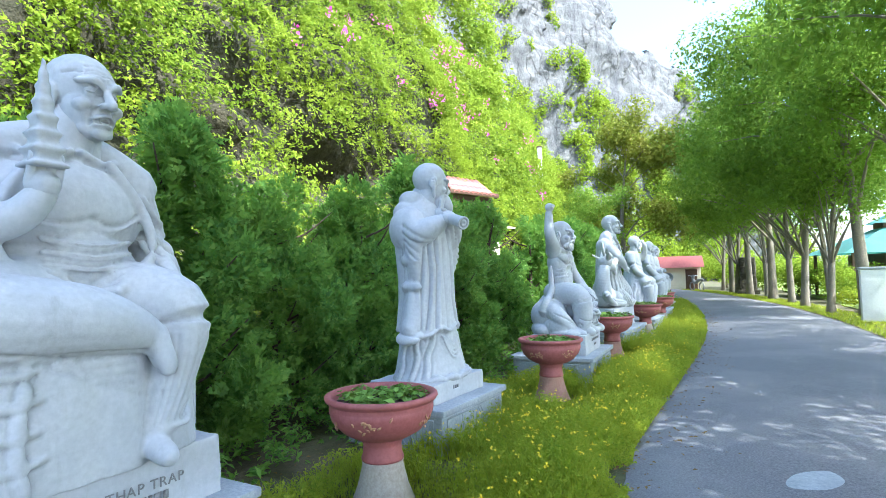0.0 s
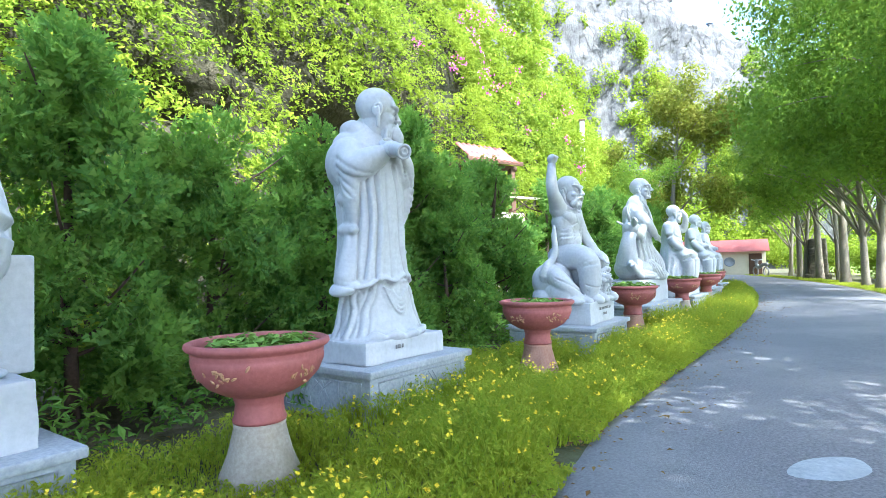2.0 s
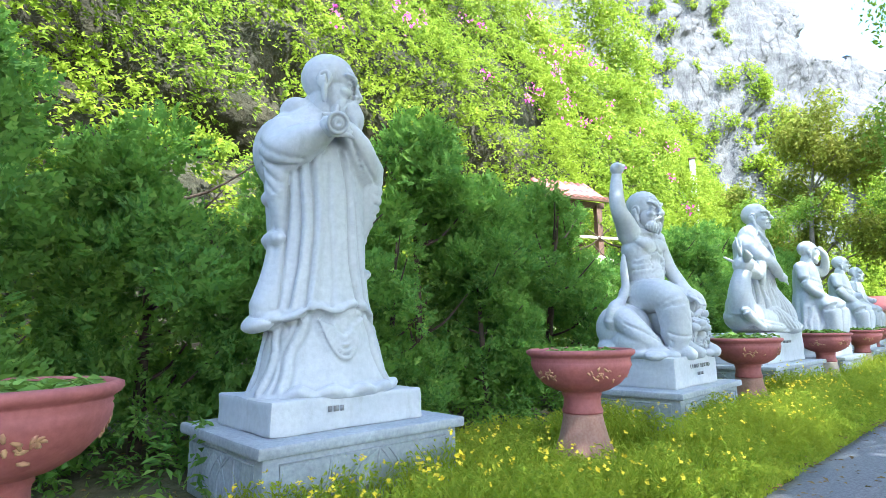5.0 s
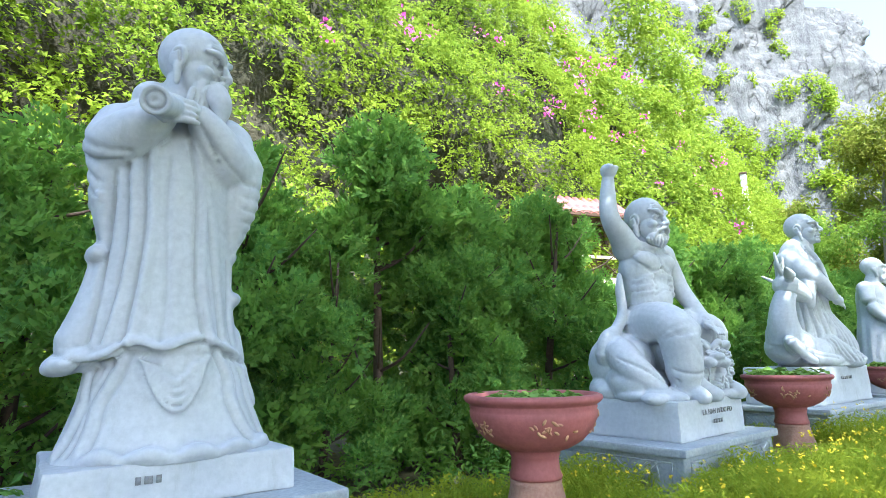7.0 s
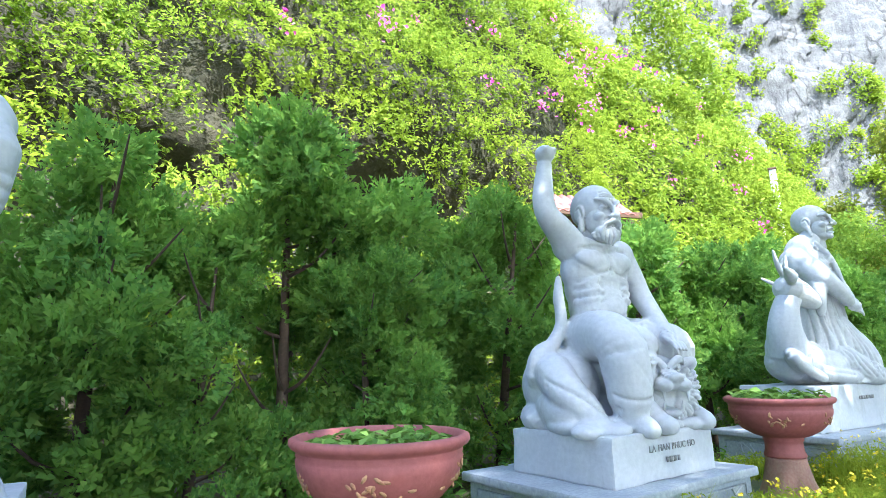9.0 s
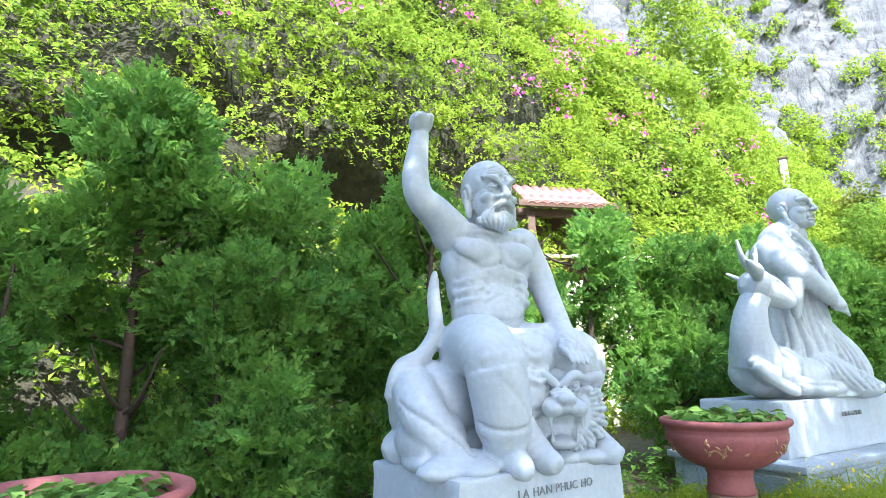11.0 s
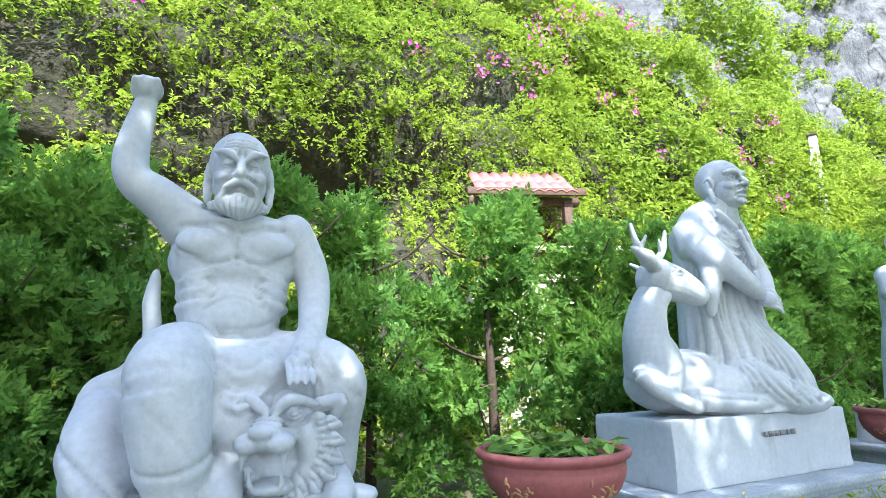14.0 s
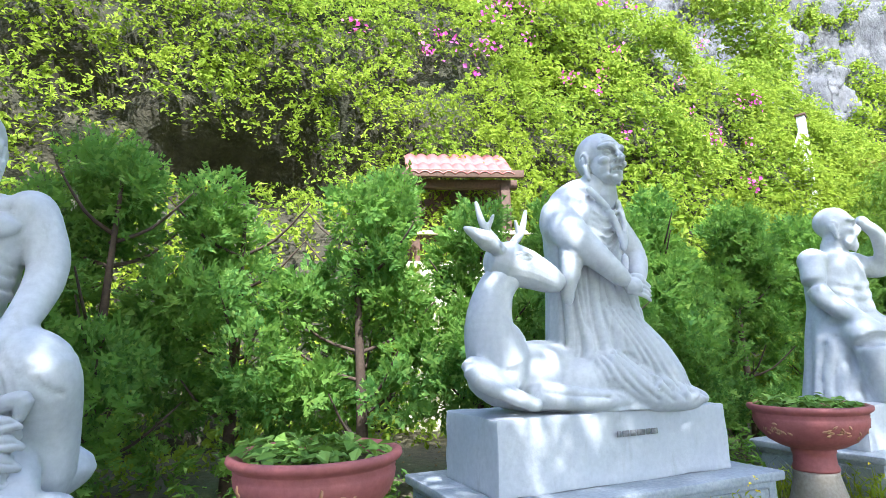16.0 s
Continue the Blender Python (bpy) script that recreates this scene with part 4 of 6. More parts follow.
def statue_with_pagoda():
    s = Sculpt()
    s.block(1.62, 0.5, 0.64, 0.02, 0.2, 0.62)
    s.robe([(0.62, -0.1, -0.12, 0.68, 0.36), (0.9, -0.1, -0.14, 0.6, 0.36), (1.2, -0.06, -0.12, 0.56, 0.36), (1.45, -0.02, -0.02, 0.46, 0.3), (1.6, 0, 0.02, 0.36, 0.24)], 9, 0.035)
    s.ball((0, 0.0, 1.62), (0.42, 0.27, 0.26)).ball((0, 0.0, 1.95), (0.45, 0.29, 0.32)).ball((0, 0.04, 2.12), (0.44, 0.2, 0.16)).ball((0.02, -0.16, 1.72), (0.22, 0.13, 0.17))
    for k in (-1, 1):
        s.ball((k * 0.17, -0.14, 1.98), (0.17, 0.1, 0.13)).ball((k * 0.41, 0.03, 2.1), (0.14, 0.15, 0.15))
        s.fold([(k * 0.03, -0.17, 2.25), (k * 0.16, -0.16, 2.2), (k * 0.26, -0.08, 2.24)], 0.022)
    s.limb([(0, 0.02, 2.2), (0.05, -0.0, 2.42)], [0.17, 0.15])
    for k in (-1, 1):
        s.limb([(k * 0.08, 0.02, 2.32), (k * 0.28, 0.03, 2.24), (k * 0.45, 0.03, 2.14)], [0.11, 0.12, 0.13])
        s.fold([(0.0, -0.24, 1.86), (k * 0.16, -0.25, 1.84), (k * 0.32, -0.2, 1.92)], 0.02)
    for k in range(3):
        s.fold([(-0.2, -0.24, 1.78 - 0.06 * k), (0.02, -0.3, 1.75 - 0.06 * k), (0.24, -0.24, 1.78 - 0.06 * k)], 0.016)
    s.head((0.1, -0.04, 2.56), 1.62, 6, 0, 0, 0.3, 1.2)
    s.cut([(-0.07, -0.12, 2.68), (0.03, -0.24, 2.71), (0.18, -0.24, 2.71), (0.28, -0.1, 2.68)], 0.012, 0.014)
    # arm with the small pagoda
    s.limb([(-0.42, 0.02, 2.1), (-0.52, -0.1, 1.85), (-0.36, -0.3, 1.86), (-0.26, -0.36, 1.98)], [0.13, 0.12, 0.085, 0.065]).hand((-0.26, -0.36, 2.02), (0.05, -0.1, 1), 1.6)
    s.limb([(-0.5, -0.06, 1.95), (-0.5, -0.16, 1.5), (-0.46, -0.24, 1.1)], [0.12, 0.14, 0.1])
    for k in range(6):
        w = 0.085 - 0.011 * k
        s.block(2 * w, 2 * w, 0.025, -0.26, -0.36, 2.1 + 0.075 * k)
        s.block(1.35 * w, 1.35 * w, 0.07, -0.26, -0.36, 2.12 + 0.075 * k)
    s.limb([(-0.26, -0.36, 2.53), (-0.26, -0.36, 2.62)], [0.025, 0.008])
    # resting arm
    s.limb([(0.42, 0.03, 2.1), (0.52, -0.02, 1.75), (0.46, -0.28, 1.52)], [0.13, 0.115, 0.075]).hand((0.44, -0.34, 1.46), (0.02, -0.3, -1), 1.6)
    for k in range(4):
        s.fold([(0.4, -0.12, 2.05 - 0.13 * k), (0.5, -0.12, 1.93 - 0.13 * k), (0.58, -0.03, 1.9 - 0.13 * k)], 0.024)
    s.fold([(0.16, -0.2, 2.2), (0.34, -0.22, 1.95), (0.36, -0.26, 1.7), (0.1, -0.36, 1.52)], 0.03)
    s.fold([(-0.18, -0.18, 2.2), (-0.36, -0.2, 1.95), (-0.36, -0.26, 1.66), (0.0, -0.36, 1.5)], 0.03)
    for k in range(4):
        s.fold([(-0.38, -0.18 - 0.02 * k, 1.64 - 0.05 * k), (0.03, -0.34 - 0.02 * k, 1.52 - 0.05 * k), (0.4, -0.2 - 0.02 * k, 1.62 - 0.045 * k)], 0.02)
    s.limb([(0.54, -0.04, 1.75), (0.58, -0.14, 1.45), (0.58, -0.2, 1.2)], [0.1, 0.1, 0.08])
    for k in range(4):
        s.fold([(0.5 + 0.03 * k, -0.16 + 0.03 * k, 1.72), (0.52 + 0.035 * k, -0.26 + 0.04 * k, 1.42), (0.52 + 0.04 * k, -0.29 + 0.05 * k, 1.16)], 0.022)
    # legs: one crossed, one hanging
    s.limb([(0.15, -0.08, 1.48), (0.42, -0.36, 1.4), (0.38, -0.4, 1.08), (0.26, -0.42, 0.76)], [0.24, 0.19, 0.14, 0.09])
    s.limb([(0.23, -0.44, 0.72), (0.22, -0.58, 0.67)], [0.075, 0.06])
    s.limb([(-0.2, -0.08, 1.48), (-0.5, -0.3, 1.42), (-0.1, -0.44, 1.38), (0.2, -0.47, 1.28)], [0.25, 0.23, 0.17, 0.09])
    s.limb([(0.2, -0.5, 1.28), (0.25, -0.54, 1.12)], [0.075, 0.055])
    s.robe([(0.64, -0.42, -0.12, 0.36, 0.36), (1.0, -0.42, -0.14, 0.33, 0.33), (1.3, -0.4, -0.14, 0.28, 0.28), (1.42, -0.36, -0.12, 0.2, 0.2)], 7, 0.05)
    for k in range(4):
        s.drape(-70 + 38 * k, -66 + 34 * k, 1.32, 0.68, 0.036, 0.0)
        s.swag(-70, 60, 1.32 - 0.13 * k, 0.15, 0.026, 0.006)
        s.fold([(0.5, -0.34, 1.28 - 0.12 * k), (0.4, -0.5, 1.16 - 0.12 * k), (0.26, -0.48, 1.1 - 0.1 * k)], 0.022)
    s.robe([(0.64, 0.3, -0.2, 0.3, 0.3), (0.9, 0.34, -0.22, 0.24, 0.24), (1.2, 0.36, -0.24, 0.2, 0.2)], 7, 0.05)
    s.ball((-0.1, -0.15, 0.66), (0.78, 0.3, 0.07))
    for k in (-1, 1):
        s.cut([(0.02, -0.24, 1.9), (k * 0.12, -0.25, 1.865), (k * 0.24, -0.22, 1.89), (k * 0.33, -0.14, 1.98)], 0.016, 0.016)
        s.cut([(k * 0.04, -0.18, 2.2), (k * 0.16, -0.17, 2.16), (k * 0.3, -0.1, 2.2)], 0.014, 0.012)
    for k in range(5):
        s.cut([(-0.2, -0.28, 1.83 - 0.055 * k), (0.02, -0.32, 1.79 - 0.055 * k), (0.24, -0.28, 1.83 - 0.055 * k)], 0.012, 0.01)
        s.cut([(0.5 - 0.02 * k, -0.16, 2.12 - 0.11 * k), (0.56, -0.14, 1.98 - 0.12 * k), (0.62, -0.04, 1.94 - 0.12 * k)], 0.014, 0.015)
        s.cut([(-0.62 + 0.1 * k, -0.42, 1.36 - 0.02 * k), (-0.3 + 0.06 * k, -0.54, 1.2 - 0.03 * k), (0.14 + 0.02 * k, -0.52, 1.22 - 0.06 * k)], 0.015, 0.016)
        s.cut([(0.5 - 0.05 * k, -0.5, 1.26), (0.46 - 0.05 * k, -0.52, 1.05), (0.36 - 0.04 * k, -0.5, 0.82)], 0.014, 0.013)
    return s.finish(row(1.05, 2.12, 0.0, 3), "white marble seated guardian statue holding a small pagoda")


def statue_with_flute():
    s = Sculpt()
    # underskirt that spreads on the plinth
    skirt = [(0.56, 0.02, 0.0, 0.46, 0.34), (0.64, 0.02, 0.0, 0.41, 0.31), (0.8, 0.01, 0.0, 0.36, 0.28), (1.0, 0.0, 0.0, 0.31, 0.26), (1.2, -0.01, 0.0, 0.28, 0.24)]
    s.robe(skirt, 7, 0.018)
    for a0, a1 in ((-80, -76), (-48, -58), (42, 52), (70, 84), (100, 104), (-110, -106)):
        s.drape(a0 * 0.9, a1, 1.0, 0.6, 0.022, -0.006)
    for k in range(4):
        s.swag(-26 + 4 * k, 24 - 4 * k, 0.99 - 0.012 * k, 0.22 - 0.05 * k, 0.015, 0.012)
    for k in range(5):
        s.limb([s.on_robe(-50 + 24 * k, 0.585, 0.0), s.on_robe(-38 + 24 * k, 0.61, 0.02), s.on_robe(-26 + 24 * k, 0.58, 0.0)], [0.02, 0.035, 0.02], 3, 8)
    # broad coat that ends in a wavy hem above the ankles
    coat = [(1.03, -0.03, 0.0, 0.34, 0.285), (1.08, -0.03, 0.0, 0.325, 0.275), (1.3, -0.03, 0.0, 0.295, 0.26), (1.5, -0.03, 0.0, 0.29, 0.26), (1.75, -0.03, 0.01, 0.31, 0.265), (1.98, -0.04, 0.02, 0.325, 0.26), (2.12, -0.04, 0.04, 0.29, 0.23), (2.26, -0.03, 0.05, 0.2, 0.17), (2.38, 0.0, 0.03, 0.11, 0.11)]
    s.robe(coat, 5, 0.016, 1.0)
    s.limb([s.on_robe(-75, 0.98), s.on_robe(-45, 1.0), s.on_robe(-25, 1.06), s.on_robe(-5, 1.03), s.on_robe(20, 1.08), s.on_robe(45, 1.03), s.on_robe(80, 0.99)], [0.02, 0.024, 0.024, 0.026, 0.024, 0.024, 0.02], 4, 8)
    s.cut([s.on_robe(-80, 0.95), s.on_robe(-45, 0.97), s.on_robe(-25, 1.03), s.on_robe(-5, 1.0), s.on_robe(20, 1.05), s.on_robe(45, 1.0), s.on_robe(80, 0.96)], 0.014, 0.02)
    for a0, a1, top, d in ((-72, -80, 1.7, 0.012), (-56, -66, 1.85, 0.014), (-40, -50, 2.05, 0.02), (-27, -32, 2.1, 0.02), (-10, -8, 1.9, 0.008), (6, 24, 1.98, 0.02), (16, 42, 1.9, 0.01), (56, 60, 1.45, 0.01), (-100, -98, 1.9, 0.014), (-120, -125, 1.9, 0.014), (95, 100, 1.6, 0.014)):
        pts = [(a0 + (a1 - a0) * k / 4 + 2 * math.sin(1.7 * k + a0), top + (1.06 - top) * k / 4) for k in range(5)]
        s.cut([s.on_robe(q, z) for q, z in pts], 0.013, d)
        s.cut([s.on_robe(q + 6, z) for q, z in pts], 0.02, -d * 0.8)
    # hunched shoulders
    s.ball((-0.28, 0.03, 2.0), (0.145, 0.19, 0.21)).ball((0.16, 0.02, 2.0), (0.14, 0.18, 0.19)).ball((-0.12, 0.1, 2.16), (0.2, 0.16, 0.15)).ball((-0.15, 0.08, 2.3), (0.1, 0.12, 0.09))
    # near sleeve: raised forearm, scalloped edge down the side
    s.limb([(-0.26, 0.0, 2.08), (-0.31, -0.11, 1.95), (-0.24, -0.21, 2.0), (-0.15, -0.28, 2.06)], [0.14, 0.125, 0.11, 0.075])
    s.limb([(-0.32, -0.08, 1.92), (-0.31, -0.07, 1.7), (-0.28, -0.05, 1.5)], [0.1, 0.075, 0.05])
    s.ball((-0.335, -0.04, 1.7), (0.05, 0.12, 0.05), (0, 30, 0)).ball((-0.325, -0.03, 1.45), (0.05, 0.12, 0.05), (0, 30, 0))
    s.limb([(-0.27, -0.04, 1.5), (-0.3, -0.04, 1.25), (-0.36, -0.04, 1.05)], [0.07, 0.09, 0.1])
    s.ball((-0.37, -0.04, 0.99), (0.13, 0.14, 0.06), (0, -22, 0))
    for k in range(4):
        s.cut([(-0.44, 0.0 - 0.04 * k, 1.02 - 0.01 * k), (-0.4, -0.1 - 0.02 * k, 0.99), (-0.3, -0.16, 0.96 - 0.01 * k)], 0.009, 0.01)
        s.cut([(-0.4, -0.02, 2.02 - 0.07 * k), (-0.38, -0.16, 1.93 - 0.08 * k), (-0.26, -0.24, 1.9 - 0.07 * k)], 0.014, 0.014)
    # far sleeve: wide, falling in a point
    s.limb([(0.2, 0.0, 2.1), (0.2, -0.12, 1.93), (0.12, -0.22, 2.0), (0.03, -0.26, 2.1)], [0.14, 0.13, 0.105, 0.07])
    s.limb([(0.25, -0.08, 1.95), (0.25, -0.1, 1.72), (0.21, -0.09, 1.5)], [0.13, 0.1, 0.04])
    for k in range(6):
        s.cut([(0.02 + 0.02 * k, -0.3, 2.06 - 0.05 * k), (0.12 + 0.012 * k, -0.3, 1.92 - 0.07 * k), (0.24, -0.24, 1.84 - 0.065 * k), (0.34, -0.1, 1.84 - 0.06 * k)], 0.012, 0.013)
    for z, x in ((1.66, 0.3), (1.48, 0.26), (1.27, 0.29)):
        s.ball((x - 0.03, -0.02, z), (0.05, 0.11, 0.04), (0, -30, 0))
    # hanging sash end
    s.limb([(0.27, -0.02, 1.1), (0.31, -0.03, 0.92), (0.38, -0.03, 0.77)], [0.05, 0.055, 0.03])
    # the grip round the pipe
    s.hand((-0.14, -0.33, 2.08), (1, -0.15, 0.15), 1.35).hand((-0.03, -0.28, 2.12), (-1, -0.2, 0.1), 1.3)
    body, s.bm = s.bm, bmesh.new()
    tip, way = Vector((-0.18, -0.5, 2.04)), Vector((-0.36, -0.88, -0.3)).normalized()
    across = way.cross(Vector((0, 0, 1))).normalized()
    over = across.cross(way)
    s.limb([Vector((-0.03, -0.16, 2.16)), tip], [0.05, 0.056])
    for r in (0.05, 0.025):
        s.fold([tip + way * 0.05 + (across * math.cos(q) + over * math.sin(q)) * r for q in np.linspace(0, 2 * math.pi, 13)], 0.016)
    s.keep_fine(body, Matrix.Identity(4))
    s.cut([tip + way * 0.06 + (across * math.cos(q) + over * math.sin(q)) * 0.038 for q in np.linspace(0, 2 * math.pi, 13)], 0.008, 0.015)
    s.limb([(-0.02, 0.06, 2.26), (0.03, -0.01, 2.42)], [0.15, 0.11])
    s.head((0.015, -0.06, 2.45), 1.32, 52, 8, 1.0, 0.4, 1.3)
    s.limb([(0.1, -0.15, 2.3), (0.13, -0.18, 2.23), (0.13, -0.18, 2.14)], [0.07, 0.055, 0.025])
    return s.finish(row(4.2, 1.73, 0.0, -3), "white marble robed elder statue with a long beard holding a pipe")


def statue_on_lion():
    s = Sculpt()
    # rock and lion
    s.ball((0.02, 0.12, 0.7), (0.62, 0.32, 0.2)).ball((-0.3, 0.1, 0.9), (0.25, 0.28, 0.26)).ball((0.05, 0.12, 0.98), (0.36, 0.28, 0.28)).ball((0.26, 0.04, 0.98), (0.26, 0.28, 0.3))
    s.ball((-0.42, -0.08, 0.76), (0.17, 0.24, 0.17)).ball((-0.36, -0.3, 0.67), (0.2, 0.12, 0.06)).limb([(-0.46, 0.0, 1.0), (-0.48, -0.16, 0.86), (-0.4, -0.3, 0.72)], [0.13, 0.12, 0.08]).ball((-0.46, -0.15, 0.66), (0.13, 0.2, 0.06))
    for k in range(7):
        s.ball((-0.5 + 0.17 * k, -0.34 - 0.05 * (k % 2), 0.645), (0.13, 0.1, 0.05), (0, 0, 30 * k), 2)
    s.limb([(-0.5, 0.08, 0.98), (-0.5, 0.06, 1.1), (-0.39, 0.05, 1.18), (-0.31, 0.04, 1.32), (-0.32, 0.04, 1.5), (-0.31, 0.04, 1.64)], [0.1, 0.07, 0.05, 0.042, 0.04, 0.02])
    s.beast((0.22, -0.3, 0.9), 1.05, -24)
    s.ball((0.24, -0.2, 0.86), (0.2, 0.16, 0.2))
    s.limb([(0.38, -0.22, 0.84), (0.45, -0.36, 0.7), (0.44, -0.47, 0.66)], [0.1, 0.08, 0.065])
    s.limb([(0.0, -0.3, 0.78), (0.0, -0.44, 0.68), (0.0, -0.52, 0.66)], [0.09, 0.075, 0.06])
    # man
    s.ball((0.02, 0.04, 1.24), (0.28, 0.24, 0.18)).ball((0.02, 0.0, 1.44), (0.235, 0.18, 0.21)).ball((0.02, -0.05, 1.42), (0.15, 0.14, 0.12))
    s.ball((0.03, 0.02, 1.7), (0.3, 0.175, 0.21)).ball((0.03, 0.04, 1.84), (0.34, 0.14, 0.12)).ball((0.03, 0.03, 1.58), (0.26, 0.165, 0.24)).ball((0.06, -0.16, 1.16), (0.26, 0.22, 0.16)).ball((0.05, -0.2, 1.0), (0.2, 0.2, 0.2))
    for k in (-1, 1):
        s.ball((0.03 + k * 0.13, -0.075, 1.76), (0.145, 0.085, 0.085))
        s.fold([(0.03 + k * 0.01, -0.1, 1.84), (0.03 + k * 0.12, -0.085, 1.87), (0.03 + k * 0.22, -0.02, 1.91)], 0.02)
        for i in range(3):
            s.fold([(0.03 + k * 0.14, -0.13, 1.62 - 0.06 * i), (0.03 + k * 0.2, -0.095, 1.6 - 0.06 * i), (0.03 + k * 0.235, -0.02, 1.585 - 0.06 * i)], 0.026)
    s.limb([(0.03, 0.03, 1.88), (0.02, 0.0, 2.05)], [0.12, 0.1])
    s.head((0.03, -0.04, 2.12), 1.42, -2, 0, 0.14, 1.0, 1.1)
    s.fold([(-0.12, -0.06, 1.92), (-0.02, -0.12, 1.87), (0.12, -0.08, 1.91)], 0.022)
    s.ball((-0.2, 0.03, 1.88), (0.12, 0.12, 0.12)).ball((0.3, 0.03, 1.84), (0.115, 0.13, 0.13))
    s.limb([(-0.2, 0.03, 1.9), (-0.32, 0.0, 1.99), (-0.43, -0.02, 2.07), (-0.45, -0.01, 2.2), (-0.42, 0.0, 2.4), (-0.41, 0.0, 2.46)], [0.12, 0.1, 0.082, 0.078, 0.058, 0.052])
    s.ball((-0.41, -0.01, 2.53), (0.075, 0.07, 0.068))
    for k in range(4):
        s.ball((-0.46 + 0.032 * k, -0.055, 2.545 + 0.008 * (k % 2)), (0.018, 0.03, 0.03), sub=2)
    s.limb([(0.32, 0.02, 1.82), (0.39, -0.02, 1.66), (0.4, -0.08, 1.52), (0.36, -0.24, 1.32), (0.31, -0.33, 1.24)], [0.11, 0.09, 0.08, 0.062, 0.052]).hand((0.29, -0.36, 1.21), (-0.05, -0.8, -0.6), 1.25)
    # legs and skirt
    s.limb([(0.16, 0.0, 1.2), (0.34, -0.18, 1.18), (0.46, -0.26, 1.13), (0.48, -0.16, 0.92), (0.48, -0.12, 0.72)], [0.18, 0.165, 0.15, 0.13, 0.12])
    s.limb([(-0.12, 0.0, 1.22), (-0.2, -0.26, 1.22), (-0.23, -0.4, 1.12), (-0.2, -0.4, 0.9), (-0.16, -0.38, 0.72)], [0.18, 0.165, 0.145, 0.13, 0.1])
    s.limb([(-0.16, -0.38, 0.7), (-0.17, -0.52, 0.65)], [0.08, 0.06])
    for k in range(7):
        s.fold([(-0.24 + 0.02 * k, -0.22, 1.35 - 0.03 * k), (0.04, -0.26 - 0.025 * k, 1.3 - 0.045 * k), (0.3 - 0.02 * k, -0.2 - 0.02 * k, 1.34 - 0.035 * k)], 0.016)
    s.limb([(-0.21, -0.38, 1.14), (-0.19, -0.4, 0.92), (-0.17, -0.38, 0.82)], [0.16, 0.145, 0.14])
    for k in range(3):
        s.cut([(-0.36 + 0.05 * k, -0.42, 1.16 - 0.06 * k), (-0.24 + 0.05 * k, -0.54, 1.02 - 0.06 * k), (-0.1, -0.48, 0.92 - 0.03 * k)], 0.016, 0.004)
    for k in (-1, 1):
        s.cut([(0.03, -0.14, 1.7), (0.03 + k * 0.1, -0.15, 1.665), (0.03 + k * 0.2, -0.13, 1.69), (0.03 + k * 0.27, -0.06, 1.77)], 0.013, 0.014)
        s.cut([(0.03 + k * 0.02, -0.13, 1.83), (0.03 + k * 0.11, -0.12, 1.86), (0.03 + k * 0.24, -0.06, 1.85)], 0.012, 0.01)
        for i in range(3):
            s.cut([(0.03 + k * 0.1, -0.16, 1.63 - 0.055 * i), (0.03 + k * 0.17, -0.13, 1.61 - 0.055 * i), (0.03 + k * 0.24, -0.05, 1.6 - 0.055 * i)], 0.01, 0.009)
    s.cut([(0.03, -0.15, 1.8), (0.03, -0.16, 1.66)], 0.012, 0.01)
    for i in range(3):
        s.cut([(-0.08 - 0.015 * i, -0.17, 1.53 - 0.035 * i), (0.03, -0.2, 1.6 - 0.04 * i), (0.14 + 0.015 * i, -0.17, 1.53 - 0.035 * i)], 0.011, 0.011)
    s.cut([(-0.17, -0.12, 1.4), (-0.02, -0.2, 1.345), (0.08, -0.2, 1.345), (0.23, -0.12, 1.4)], 0.013, 0.016)
    for i in range(6):
        s.cut([(-0.1 + 0.02 * i, -0.3, 1.3 - 0.05 * i), (0.06, -0.36, 1.18 - 0.06 * i), (0.2 - 0.02 * i, -0.3, 1.27 - 0.05 * i)], 0.014, 0.007)
        s.cut([(0.2 + 0.05 * i, -0.34, 1.3 - 0.02 * i), (0.3 + 0.04 * i, -0.4, 1.2 - 0.02 * i), (0.36 + 0.04 * i, -0.34, 1.06)], 0.012, 0.01)
    s.cut([(-0.36, -0.36, 0.86), (-0.2, -0.52, 0.82), (-0.06, -0.42, 0.88)], 0.012, 0.016)
    for i in range(5):
        s.cut([(-0.62 + 0.05 * i, -0.1, 0.95 - 0.04 * i), (-0.5 + 0.04 * i, -0.3, 0.84 - 0.03 * i), (-0.34, -0.4, 0.74)], 0.014, 0.012)
    return s.finish(row(7.95, 1.57, 0.0, -2), "white marble seated strongman statue with raised fist on a lion")


